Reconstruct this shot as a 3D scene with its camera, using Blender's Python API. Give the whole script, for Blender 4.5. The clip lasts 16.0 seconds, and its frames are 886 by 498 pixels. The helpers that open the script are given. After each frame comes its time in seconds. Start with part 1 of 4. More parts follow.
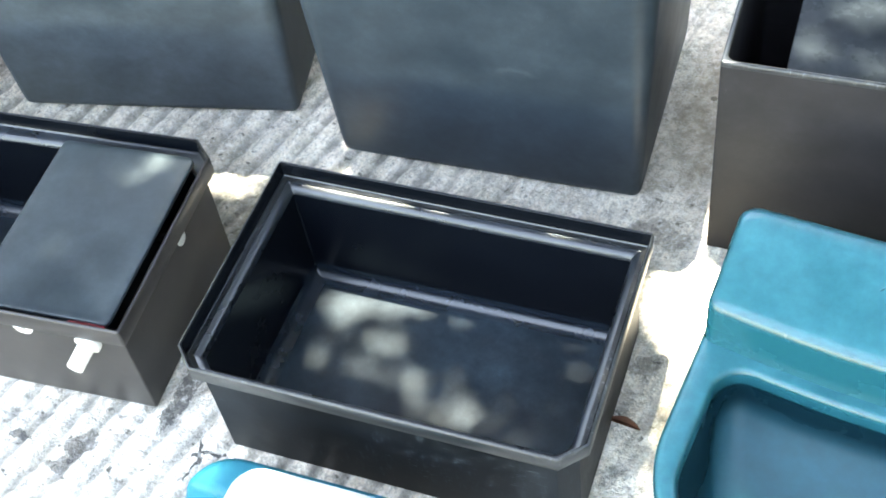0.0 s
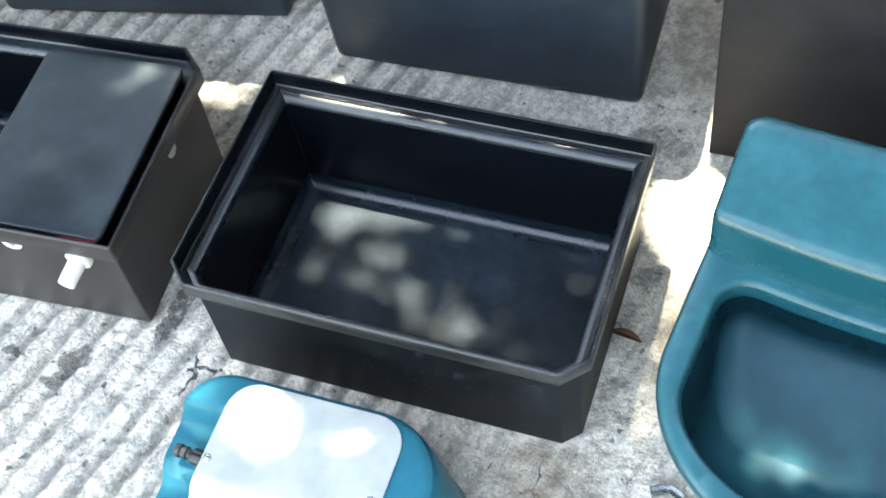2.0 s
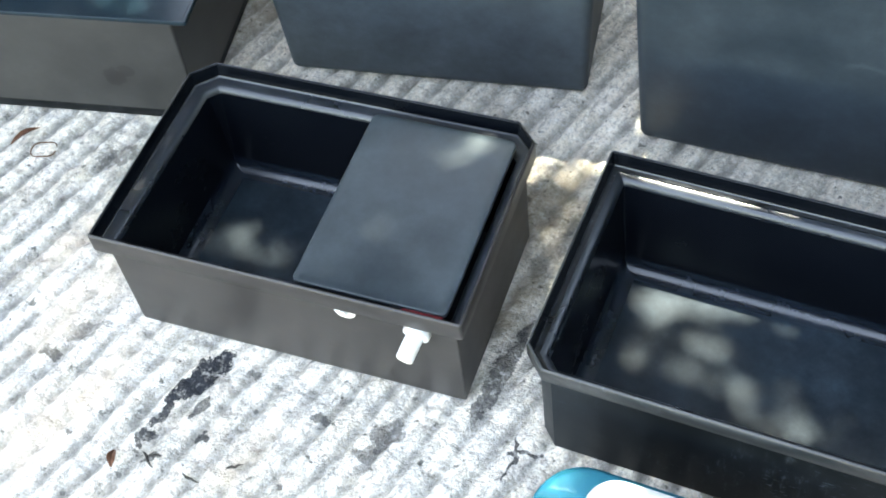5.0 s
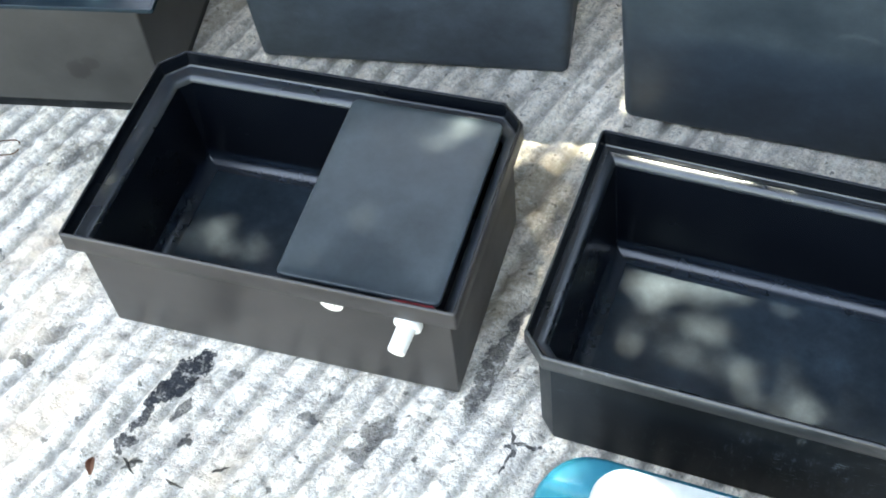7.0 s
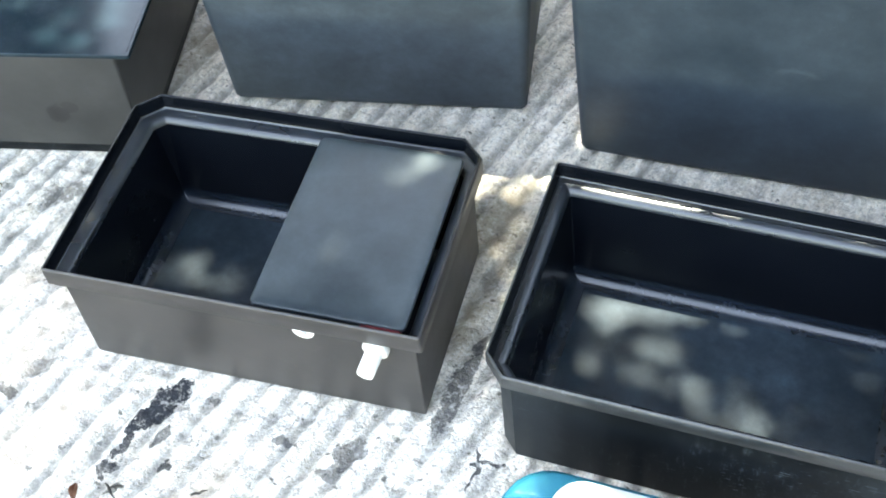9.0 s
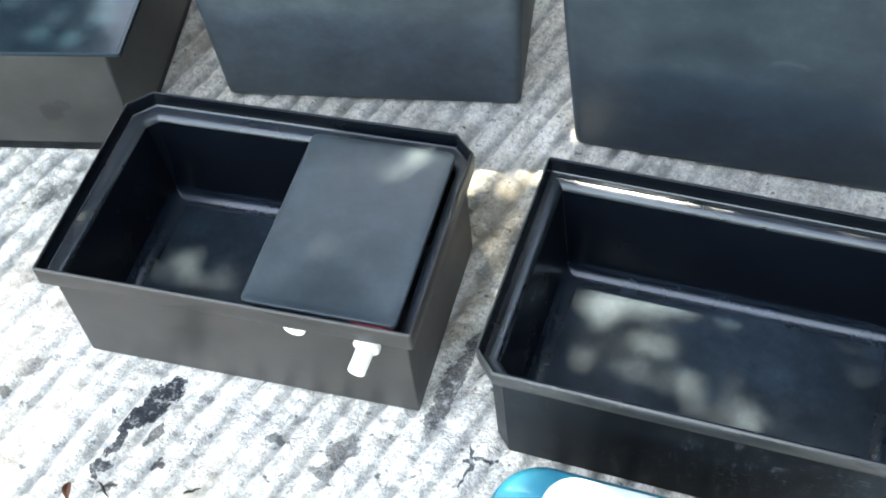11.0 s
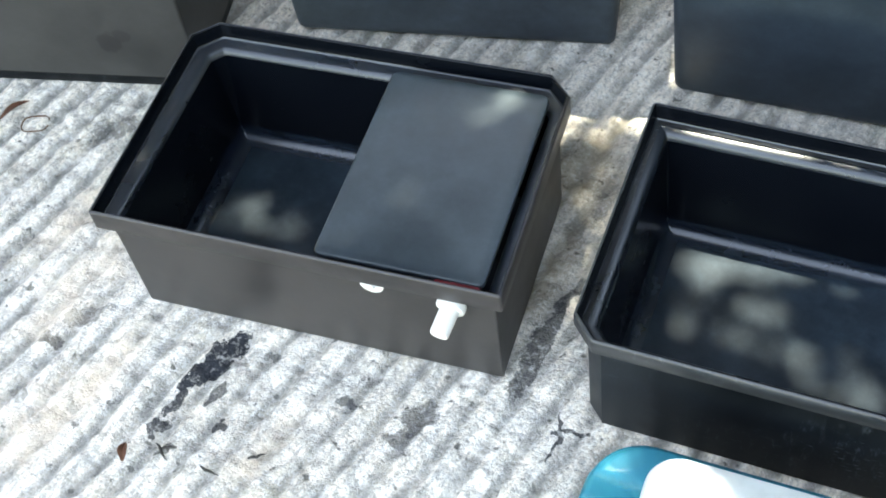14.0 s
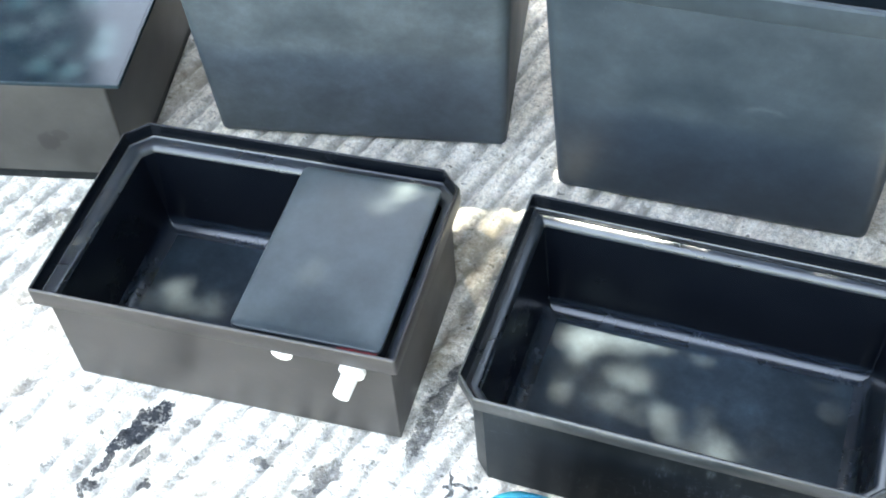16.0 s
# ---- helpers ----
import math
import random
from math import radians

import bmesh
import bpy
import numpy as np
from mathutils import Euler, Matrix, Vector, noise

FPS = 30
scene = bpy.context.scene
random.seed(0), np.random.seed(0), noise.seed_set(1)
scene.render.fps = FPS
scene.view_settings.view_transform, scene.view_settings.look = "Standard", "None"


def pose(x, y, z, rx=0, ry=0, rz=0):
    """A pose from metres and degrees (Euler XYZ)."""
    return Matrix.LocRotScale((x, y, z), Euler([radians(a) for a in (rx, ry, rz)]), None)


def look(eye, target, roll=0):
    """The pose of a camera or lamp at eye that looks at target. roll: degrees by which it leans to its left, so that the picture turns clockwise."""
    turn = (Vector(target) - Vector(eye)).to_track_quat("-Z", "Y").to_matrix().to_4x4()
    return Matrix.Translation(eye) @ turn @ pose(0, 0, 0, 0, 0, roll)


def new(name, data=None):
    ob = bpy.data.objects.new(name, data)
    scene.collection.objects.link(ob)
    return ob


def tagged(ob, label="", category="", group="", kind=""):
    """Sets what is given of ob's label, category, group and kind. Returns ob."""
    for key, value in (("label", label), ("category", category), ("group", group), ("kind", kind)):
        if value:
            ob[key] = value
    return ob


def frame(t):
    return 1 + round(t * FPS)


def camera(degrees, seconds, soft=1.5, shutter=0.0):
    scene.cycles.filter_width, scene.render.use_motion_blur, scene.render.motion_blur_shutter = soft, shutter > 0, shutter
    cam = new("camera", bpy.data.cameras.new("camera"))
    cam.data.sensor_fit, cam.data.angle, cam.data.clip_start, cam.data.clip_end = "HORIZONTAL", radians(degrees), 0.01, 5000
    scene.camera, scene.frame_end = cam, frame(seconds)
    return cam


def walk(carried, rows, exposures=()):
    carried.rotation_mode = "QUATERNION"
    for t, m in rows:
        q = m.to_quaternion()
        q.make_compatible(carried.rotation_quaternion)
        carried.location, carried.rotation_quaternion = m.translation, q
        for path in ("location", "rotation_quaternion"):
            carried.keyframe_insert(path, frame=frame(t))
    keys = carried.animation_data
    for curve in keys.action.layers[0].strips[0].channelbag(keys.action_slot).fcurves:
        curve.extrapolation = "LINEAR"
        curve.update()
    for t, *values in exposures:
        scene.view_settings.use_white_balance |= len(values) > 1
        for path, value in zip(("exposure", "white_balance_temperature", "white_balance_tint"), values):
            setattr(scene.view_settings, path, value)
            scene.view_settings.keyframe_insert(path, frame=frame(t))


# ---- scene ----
cam = camera(37.9, 16.0, soft=1.85, shutter=0.0)
PATH = [
    (0, (0.701, -0.972, 1.412), (0.137, 0.157, -0.139), -9.5),
    (0.5, (0.71, -0.985, 1.392), (0.219, 0.07, -0.234), -9.9),
    (1, (0.698, -0.975, 1.39), (0.195, 0.025, -0.267), -11.2),
    (1.5, (0.689, -0.951, 1.392), (0.148, 0.043, -0.256), -12.1),
    (2, (0.684, -0.944, 1.393), (0.16, 0.068, -0.251), -10.6),
    (2.5, (0.684, -0.947, 1.394), (0.146, 0.065, -0.245), -11.1),
    (3, (0.67, -0.952, 1.402), (0.119, 0.077, -0.222), -10.7),
    (3.5, (0.573, -0.965, 1.417), (0.021, 0.075, -0.2), -10.8),
    (4, (0.444, -0.993, 1.417), (-0.17, 0.052, -0.173), -11.1),
    (4.5, (0.366, -1.018, 1.418), (-0.254, 0.029, -0.169), -9.4),
    (7, (0.269, -1.012, 1.361), (-0.266, 0.067, -0.235), -7.8),
    (7.5, (0.272, -1.017, 1.362), (-0.287, 0.068, -0.222), -8.4),
    (8, (0.285, -1.031, 1.383), (-0.267, 0.087, -0.181), -7.9),
    (8.5, (0.298, -1.048, 1.402), (-0.267, 0.094, -0.14), -8.8),
    (9, (0.309, -1.063, 1.416), (-0.207, 0.076, -0.145), -7.2),
    (11.5, (0.33, -1.047, 1.409), (-0.215, 0.066, -0.16), -9.2),
    (12, (0.316, -1.052, 1.398), (-0.255, 0.031, -0.184), -10.1),
    (12.5, (0.303, -1.051, 1.393), (-0.245, 0.05, -0.184), -9.1),
    (13, (0.267, -1.031, 1.361), (-0.302, 0.042, -0.229), -10.2),
    (13.5, (0.235, -0.996, 1.31), (-0.354, 0.062, -0.282), -10.1),
    (14, (0.239, -0.985, 1.312), (-0.334, 0.054, -0.299), -9.8),
    (14.5, (0.274, -1.027, 1.373), (-0.256, -0.006, -0.263), -8.2),
    (15, (0.294, -1.075, 1.418), (-0.19, 0.051, -0.162), -5.4),
    (15.5, (0.302, -1.087, 1.423), (-0.164, 0.06, -0.147), -5.0),
    (16, (0.344, -1.103, 1.434), (-0.175, 0.095, -0.081), -5.6),
]
EXPOSURES = [(0, 4.61, 9800, 9), (0.6, 4.01, 9800, 9), (1.0, 3.71, 9800, 9), (1.5, 3.86, 9800, 9), (2.5, 3.96, 9800, 9), (3.5, 4.09, 9800, 9), (4.0, 4.23, 9800, 9), (4.5, 4.11, 9800, 9), (7.5, 4.03, 9800, 9), (8.5, 4.36, 9800, 9), (11.5, 4.16, 9800, 9), (13.5, 3.86, 9800, 9), (14.0, 3.81, 9800, 9), (14.5, 3.63, 9800, 9), (15, 4.13, 9800, 9), (15.5, 4.36, 9800, 9), (16, 4.66, 9800, 9)]
walk(cam, [(t, look(eye, target, roll)) for t, eye, target, roll in PATH], EXPOSURES)

# ---------------------------------------------------------------- light
SUN_DIR = Vector((-0.172, 0.205, 0.964)).normalized()      # towards the sun

world = bpy.data.worlds.new("sky_world")
scene.world = world
world.use_nodes = True
wn = world.node_tree
sky = wn.nodes.new("ShaderNodeTexSky")
sky.sky_type = "NISHITA"
sky.sun_disc = False
sky.sun_elevation = math.asin(SUN_DIR.z)
sky.sun_rotation = math.atan2(SUN_DIR.x, SUN_DIR.y)
sky.air_density, sky.dust_density = 1.0, 0.6
wn.nodes["Background"].inputs["Strength"].default_value = 0.15
wn.links.new(sky.outputs["Color"], wn.nodes["Background"].inputs["Color"])

sun_data = bpy.data.lights.new("sun", "SUN")
sun_data.energy, sun_data.angle, sun_data.color = 2.5, radians(0.7), (0.73, 0.875, 1.0)
sun = new("sun", sun_data)
sun.matrix_world = look(SUN_DIR * 30, (0, 0, 0))


# ---------------------------------------------------------------- materials
def material(name, colour, rough=0.5, metal=0.0, spec=0.5):
    m = bpy.data.materials.new(name)
    m.use_nodes = True
    b = m.node_tree.nodes["Principled BSDF"]
    b.inputs["Base Color"].default_value = (*colour, 1)
    b.inputs["Roughness"].default_value = rough
    b.inputs["Metallic"].default_value = metal
    b.inputs["Specular IOR Level"].default_value = spec
    return m, m.node_tree, b


def noise_node(nt, coord, scale, detail=4.0, rough=0.6):
    n = nt.nodes.new("ShaderNodeTexNoise")
    n.inputs["Scale"].default_value, n.inputs["Detail"].default_value, n.inputs["Roughness"].default_value = scale, detail, rough
    nt.links.new(coord, n.inputs["Vector"])
    return n.outputs["Fac"]


def remap(nt, value, a, b, c, d):
    n = nt.nodes.new("ShaderNodeMapRange")
    nt.links.new(value, n.inputs["Value"])
    for key, v in zip(("From Min", "From Max", "To Min", "To Max"), (a, b, c, d)):
        n.inputs[key].default_value = v
    return n.outputs["Result"]


def mix(nt, fac, a, b, kind="MIX"):
    n = nt.nodes.new("ShaderNodeMix")
    n.data_type, n.blend_type = "RGBA", kind
    for key, v in ((0, fac), (6, a), (7, b)):
        if isinstance(v, (tuple, float, int)):
            n.inputs[key].default_value = (*v, 1) if isinstance(v, tuple) else v
        else:
            nt.links.new(v, n.inputs[key])
    return n.outputs[2]


def math_node(nt, op, a, b=0.0):
    n = nt.nodes.new("ShaderNodeMath")
    n.operation = op
    for i, v in enumerate((a, b)):
        if isinstance(v, (float, int)):
            n.inputs[i].default_value = v
        else:
            nt.links.new(v, n.inputs[i])
    return n.outputs[0]


def bump(nt, b, height, strength, distance):
    n = nt.nodes.new("ShaderNodeBump")
    n.inputs["Strength"].default_value, n.inputs["Distance"].default_value = strength, distance
    nt.links.new(height, n.inputs["Height"])
    nt.links.new(n.outputs["Normal"], b.inputs["Normal"])


def coords(nt):
    return nt.nodes.new("ShaderNodeTexCoord").outputs["Object"]


def plastic(name, colour, dusty, rough, dust=0.35, wear=0.0005, spec=0.5, dust_skylight=0.0, scuffs=0.25, blots=(), scuff_at=0.66, scratch=0.0, even=0.0, facing=0.58):
    """Moulded plastic: a thin uneven film of dust or painted skylight, faint scuffs, a slightly wavy skin."""
    m, nt, b = material(name, colour, rough, 0.0, spec)
    c = coords(nt)
    cloud = noise_node(nt, c, 7.0, 5.0, 0.62)
    fine = noise_node(nt, c, 60.0, 4.0, 0.7)
    stretch = nt.nodes.new("ShaderNodeMapping")
    stretch.inputs["Scale"].default_value = (1.0, 1.0, 0.25)
    nt.links.new(c, stretch.inputs["Vector"])
    scuff = noise_node(nt, stretch.outputs["Vector"], 170.0, 3.0, 0.8)
    smear_at = nt.nodes.new("ShaderNodeMapping")
    smear_at.inputs["Scale"].default_value, smear_at.inputs["Rotation"].default_value = (1.0, 1.0, 1.35), (0.25, 0.5, 0.3)
    nt.links.new(c, smear_at.inputs["Vector"])
    smear = noise_node(nt, smear_at.outputs["Vector"], 11.0, 6.0, 0.68)
    film = math_node(nt, "MULTIPLY", remap(nt, cloud, 0.30, 0.75, 0.35, 1.0), remap(nt, smear, 0.32, 0.70, 0.35, 1.15))
    film = math_node(nt, "MULTIPLY", film, remap(nt, fine, 0.25, 0.75, 0.7, 1.15))
    if even:                                      # a film that has dried evenly
        film = math_node(nt, "ADD", math_node(nt, "MULTIPLY", film, 1.0 - even), 0.6 * even)
    film = math_node(nt, "MULTIPLY", film, dust)
    if dust_skylight:                                    # thicker film on what faces up: dust, and on teal painted skylight
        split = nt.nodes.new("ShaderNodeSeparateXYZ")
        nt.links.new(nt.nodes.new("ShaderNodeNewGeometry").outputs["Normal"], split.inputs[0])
        film = math_node(nt, "MULTIPLY", film, remap(nt, split.outputs[2], facing, 0.98, 1.0 - dust_skylight, 1.0))
    marks = math_node(nt, "MULTIPLY", remap(nt, scuff, scuff_at, scuff_at + 0.12, 0.0, scuffs), remap(nt, cloud, 0.45, 0.6, 0.0, 1.0))
    both = math_node(nt, "ADD", film, marks)
    if scratch:                                   # thin pale scratches, thick in places
        lie = nt.nodes.new("ShaderNodeMapping")
        lie.inputs["Rotation"].default_value, lie.inputs["Scale"].default_value = (0.0, radians(24), 0.0), (0.13, 1.0, 1.0)
        nt.links.new(c, lie.inputs["Vector"])
        hair = noise_node(nt, lie.outputs["Vector"], 430.0, 2.0, 0.5)
        where = remap(nt, noise_node(nt, c, 5.5, 3.0, 0.6), 0.50, 0.64, 0.0, scratch)
        both = math_node(nt, "ADD", both, math_node(nt, "MULTIPLY", remap(nt, hair, 0.655, 0.70, 0.0, 1.0), where))
    col = mix(nt, both, colour, dusty)
    for x, z, a, w, inner, tone, force in blots:      # marks on an upright face: middle, half sizes, inner edge of a ring, colour
        mp = nt.nodes.new("ShaderNodeMapping")
        mp.vector_type = "TEXTURE"
        mp.inputs["Location"].default_value, mp.inputs["Scale"].default_value = (x, 0, z), (a, 5.0, w)
        nt.links.new(c, mp.inputs["Vector"])
        ln = nt.nodes.new("ShaderNodeVectorMath")
        ln.operation = "LENGTH"
        nt.links.new(mp.outputs["Vector"], ln.inputs[0])
        d = math_node(nt, "ADD", ln.outputs["Value"], remap(nt, fine, 0.3, 0.7, -0.2, 0.2))
        mask = math_node(nt, "MULTIPLY", remap(nt, d, 1.1, 0.85, 0.0, force), remap(nt, d, inner - 0.15, inner + 0.1, 0.0, 1.0))
        if inner > 0:
            half = nt.nodes.new("ShaderNodeSeparateXYZ")
            nt.links.new(mp.outputs["Vector"], half.inputs[0])
            mask = math_node(nt, "MULTIPLY", mask, remap(nt, half.outputs[2], 0.0, 0.5, 0.0, 1.0))
        col = mix(nt, mask, col, tone)
    nt.links.new(col, b.inputs["Base Color"])
    r = math_node(nt, "ADD", remap(nt, cloud, 0.3, 0.7, rough - 0.03, rough + 0.06), math_node(nt, "MULTIPLY", both, 0.35))
    nt.links.new(r, b.inputs["Roughness"])
    skin = math_node(nt, "ADD", math_node(nt, "MULTIPLY", noise_node(nt, c, 16.0, 2.0), 1.0), math_node(nt, "MULTIPLY", fine, 0.12))
    bump(nt, b, skin, 0.35, wear)
    return m


BLACK = plastic("black_plastic", (0.0007, 0.0014, 0.0024), (0.074, 0.094, 0.108), 0.40, 0.085, spec=0.07, scuffs=0.32, scuff_at=0.56, scratch=0.8, blots=[(0.015, 0.07, 0.075, 0.16, -1.0, (0.020, 0.026, 0.032), 0.30), (0.030, 0.06, 0.12, 0.20, -1.0, (0.020, 0.026, 0.032), 0.16), (0.49, 0.06, 0.07, 0.16, -1.0, (0.020, 0.026, 0.032), 0.25)])
# fillet and floor: the bluish film is dust plus painted sky sheen
BLACK_GLOSS = plastic("glossy_black_plastic", (0.0012, 0.0024, 0.0046), (0.085, 0.140, 0.200), 0.22, 0.24, spec=0.62, dust_skylight=0.4, scuffs=0.04)
BLACK_FLOOR = plastic("dusty_sky_tinted_plastic", (0.0012, 0.0024, 0.0046), (0.076, 0.124, 0.160), 0.28, 0.50, spec=0.24, scuffs=0.04)
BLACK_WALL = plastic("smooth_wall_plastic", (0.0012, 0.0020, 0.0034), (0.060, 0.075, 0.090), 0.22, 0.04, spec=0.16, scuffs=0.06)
BLACK_RIM = plastic("polished_black_plastic", (0.0012, 0.0022, 0.0040), (0.090, 0.128, 0.170), 0.25, 0.22, spec=0.66, even=0.5, dust_skylight=0.5)
BLACK_MATT = plastic("dusty_black_plastic", (0.0084, 0.0080, 0.0088), (0.120, 0.103, 0.099), 0.36, 0.23, scratch=0.35)
BLACK_LID = plastic("filmed_black_plastic", (0.0040, 0.0092, 0.0132), (0.094, 0.126, 0.138), 0.26, 0.52, even=0.15)
BLACK_SPOTTED = plastic("stained_black_plastic", (0.0085, 0.0094, 0.0100), (0.110, 0.111, 0.108), 0.36, 0.26, blots=[(-0.130, 0.092, 0.017, 0.019, -1.0, (0.006, 0.006, 0.007), 0.85), (-0.108, 0.106, 0.014, 0.012, -1.0, (0.007, 0.007, 0.008), 0.7)])
BLACK_MARKED = plastic("marked_black_plastic", (0.0045, 0.0088, 0.0138), (0.082, 0.116, 0.142), 0.36, 0.37, spec=0.22, even=0.25, blots=[(0.288, 0.222, 0.030, 0.018, 0.62, (0.085, 0.105, 0.12), 0.17)])
BLACK_CISTERN = plastic("brown_dusted_plastic", (0.0066, 0.0068, 0.0080), (0.106, 0.100, 0.105), 0.45, 0.29, spec=0.07, even=0.4)
BLACK_PALE = plastic("greyed_black_plastic", (0.0050, 0.0090, 0.0130), (0.090, 0.118, 0.138), 0.38, 0.66, spec=0.24, even=0.25)
BLACK_EDGE = plastic("worn_black_edge", (0.0040, 0.0054, 0.0070), (0.118, 0.132, 0.142), 0.28, 0.20, spec=0.6, scuffs=0.7, scuff_at=0.56, scratch=0.8)
LID_DARK = plastic("dark_inset_lid", (0.0014, 0.0028, 0.0050), (0.100, 0.120, 0.132), 0.2, 0.34, spec=0.08, scuffs=0.03)
LID_SHEET = plastic("glossy_lid_sheet", (0.001, 0.010, 0.016), (0.17, 0.19, 0.20), 0.08, 0.11, spec=0.19)
# box top and rim: sky reflection painted as paler teal where they face up
TEAL = plastic("teal_plastic", (0.0002, 0.062, 0.081), (0.050, 0.345, 0.412), 0.26, 0.50, spec=0.5, dust_skylight=0.97, scuffs=0.03)
# basin: dark base paints the shaded walls, up-facing film the skylit floor
TEAL_INSIDE = plastic("shaded_teal_plastic", (0.0003, 0.011, 0.017), (0.012, 0.205, 0.268), 0.24, 0.80, spec=0.22, dust_skylight=0.99, scuffs=0.02, even=0.6, facing=0.36)
TEAL_BRIGHT = plastic("bright_teal_plastic", (0.0003, 0.118, 0.168), (0.020, 0.330, 0.430), 0.28, 0.30, spec=0.16, dust_skylight=0.7, scuffs=0.04)
RED, _, _ = material("red_plastic", (0.17, 0.008, 0.014), 0.4)
GREY_PLASTIC = plastic("dark_grey_plastic", (0.008, 0.009, 0.011), (0.1, 0.1, 0.1), 0.32, 0.2)

WHITE, _nt, _b = material("white_plastic", (0.78, 0.78, 0.76), 0.35)
_n = noise_node(_nt, coords(_nt), 60.0)
_nt.links.new(mix(_nt, remap(_nt, _n, 0.4, 0.75, 0.0, 0.3), (0.66, 0.66, 0.64), (0.45, 0.43, 0.39)), _b.inputs["Base Color"])


def metal_sheet(name, colour, rough, metal):
    m, nt, b = material(name, colour, rough, metal)
    c = coords(nt)
    big = noise_node(nt, c, 11.0, 4.0)
    st = nt.nodes.new("ShaderNodeMapping")
    st.inputs["Scale"].default_value = (0.05, 1.0, 1.0)
    nt.links.new(c, st.inputs["Vector"])
    brush = noise_node(nt, st.outputs["Vector"], 900.0, 2.0)
    nt.links.new(mix(nt, remap(nt, big, 0.35, 0.65, 0.0, 0.9), colour, tuple(v * 0.68 for v in colour)), b.inputs["Base Color"])
    nt.links.new(math_node(nt, "ADD", remap(nt, brush, 0.2, 0.8, rough - 0.06, rough + 0.08), remap(nt, big, 0.3, 0.7, -0.05, 0.08)), b.inputs["Roughness"])
    bump(nt, b, brush, 0.08, 0.0004)
    return m


ALUMINIUM = metal_sheet("brushed_aluminium", (0.63, 0.665, 0.635), 0.42, 0.45)
STEEL = metal_sheet("galvanised_steel", (0.50, 0.53, 0.53), 0.24, 0.9)
RUST, _nt, _b = material("rusty_wire", (0.10, 0.045, 0.02), 0.8)
LEAF_DRY, _nt, _b = material("dry_leaf", (0.10, 0.032, 0.014), 0.6)
_n = noise_node(_nt, coords(_nt), 80.0)
_nt.links.new(mix(_nt, _n, (0.09, 0.03, 0.016), (0.22, 0.09, 0.045)), _b.inputs["Base Color"])
TWIG, _, _ = material("dark_twig", (0.03, 0.026, 0.022), 0.8)
LEAF_GREEN, _nt, _b = material("green_leaf", (0.05, 0.10, 0.022), 0.5)
_oi = _nt.nodes.new("ShaderNodeNewGeometry")
_nt.links.new(mix(_nt, _oi.outputs["Random Per Island"], (0.014, 0.040, 0.012), (0.040, 0.066, 0.020)), _b.inputs["Base Color"])
BARK, _nt, _b = material("bark", (0.12, 0.09, 0.065), 0.9)
_n = noise_node(_nt, coords(_nt), 25.0, 6.0)
_nt.links.new(mix(_nt, _n, (0.025, 0.021, 0.017), (0.07, 0.058, 0.046)), _b.inputs["Base Color"])
bump(_nt, _b, _n, 0.8, 0.02)

# Stains on the concrete: centre x, y, half length, half width, turn in degrees, strength
STAINS = [
    (-0.432, -0.366, 0.040, 0.015, 68, 1.0), (-0.449, -0.404, 0.028, 0.011, 72, 1.0), (-0.456, -0.440, 0.022, 0.009, 78, 0.95), (-0.462, -0.480, 0.014, 0.008, 60, 0.9), (-0.412, -0.416, 0.020, 0.006, 80, 0.8),
    (-0.390, -0.451, 0.010, 0.008, 0, 0.9), (-0.440, -0.503, 0.010, 0.006, 20, 0.8), (-0.170, -0.372, 0.026, 0.013, 74, 0.66), (-0.184, -0.402, 0.014, 0.010, 20, 0.62), (-0.369, -0.344, 0.011, 0.008, 0, 0.6), (-0.261, -0.378, 0.011, 0.006, 10, 0.7),
    (-0.626, -0.363, 0.028, 0.013, 40, 0.62), (-0.653, -0.408, 0.013, 0.010, 0, 0.85), (-0.748, -0.074, 0.034, 0.018, 40, 0.62), (-0.601, -0.504, 0.018, 0.010, 20, 0.7), (-0.652, -0.490, 0.012, 0.008, 0, 0.6),
    (-0.068, -0.240, 0.070, 0.012, 84, 0.78), (-0.058, -0.165, 0.030, 0.008, 70, 0.7), (-0.068, -0.036, 0.050, 0.015, 76, 0.45), (0.535, 0.030, 0.030, 0.030, 20, 0.45), (0.505, -0.062, 0.022, 0.016, 40, 0.5),
    (0.465, 0.165, 0.030, 0.016, 10, 0.5), (0.500, 0.150, 0.020, 0.014, 30, 0.4), (-0.78, -0.32, 0.05, 0.02, 65, 0.4), (0.02, 0.12, 0.05, 0.02, 70, 0.4),
    (0.450, -0.360, 0.024, 0.0017, 88, 1.0), (0.457, -0.394, 0.016, 0.0017, 115, 1.0), (0.462, -0.385, 0.014, 0.0016, -17, 1.0), (0.444, -0.379, 0.009, 0.0018, 10, 0.9), (-0.012, -0.345, 0.035, 0.0030, 95, 0.9), (0.006, -0.335, 0.020, 0.0028, 20, 0.9),
]


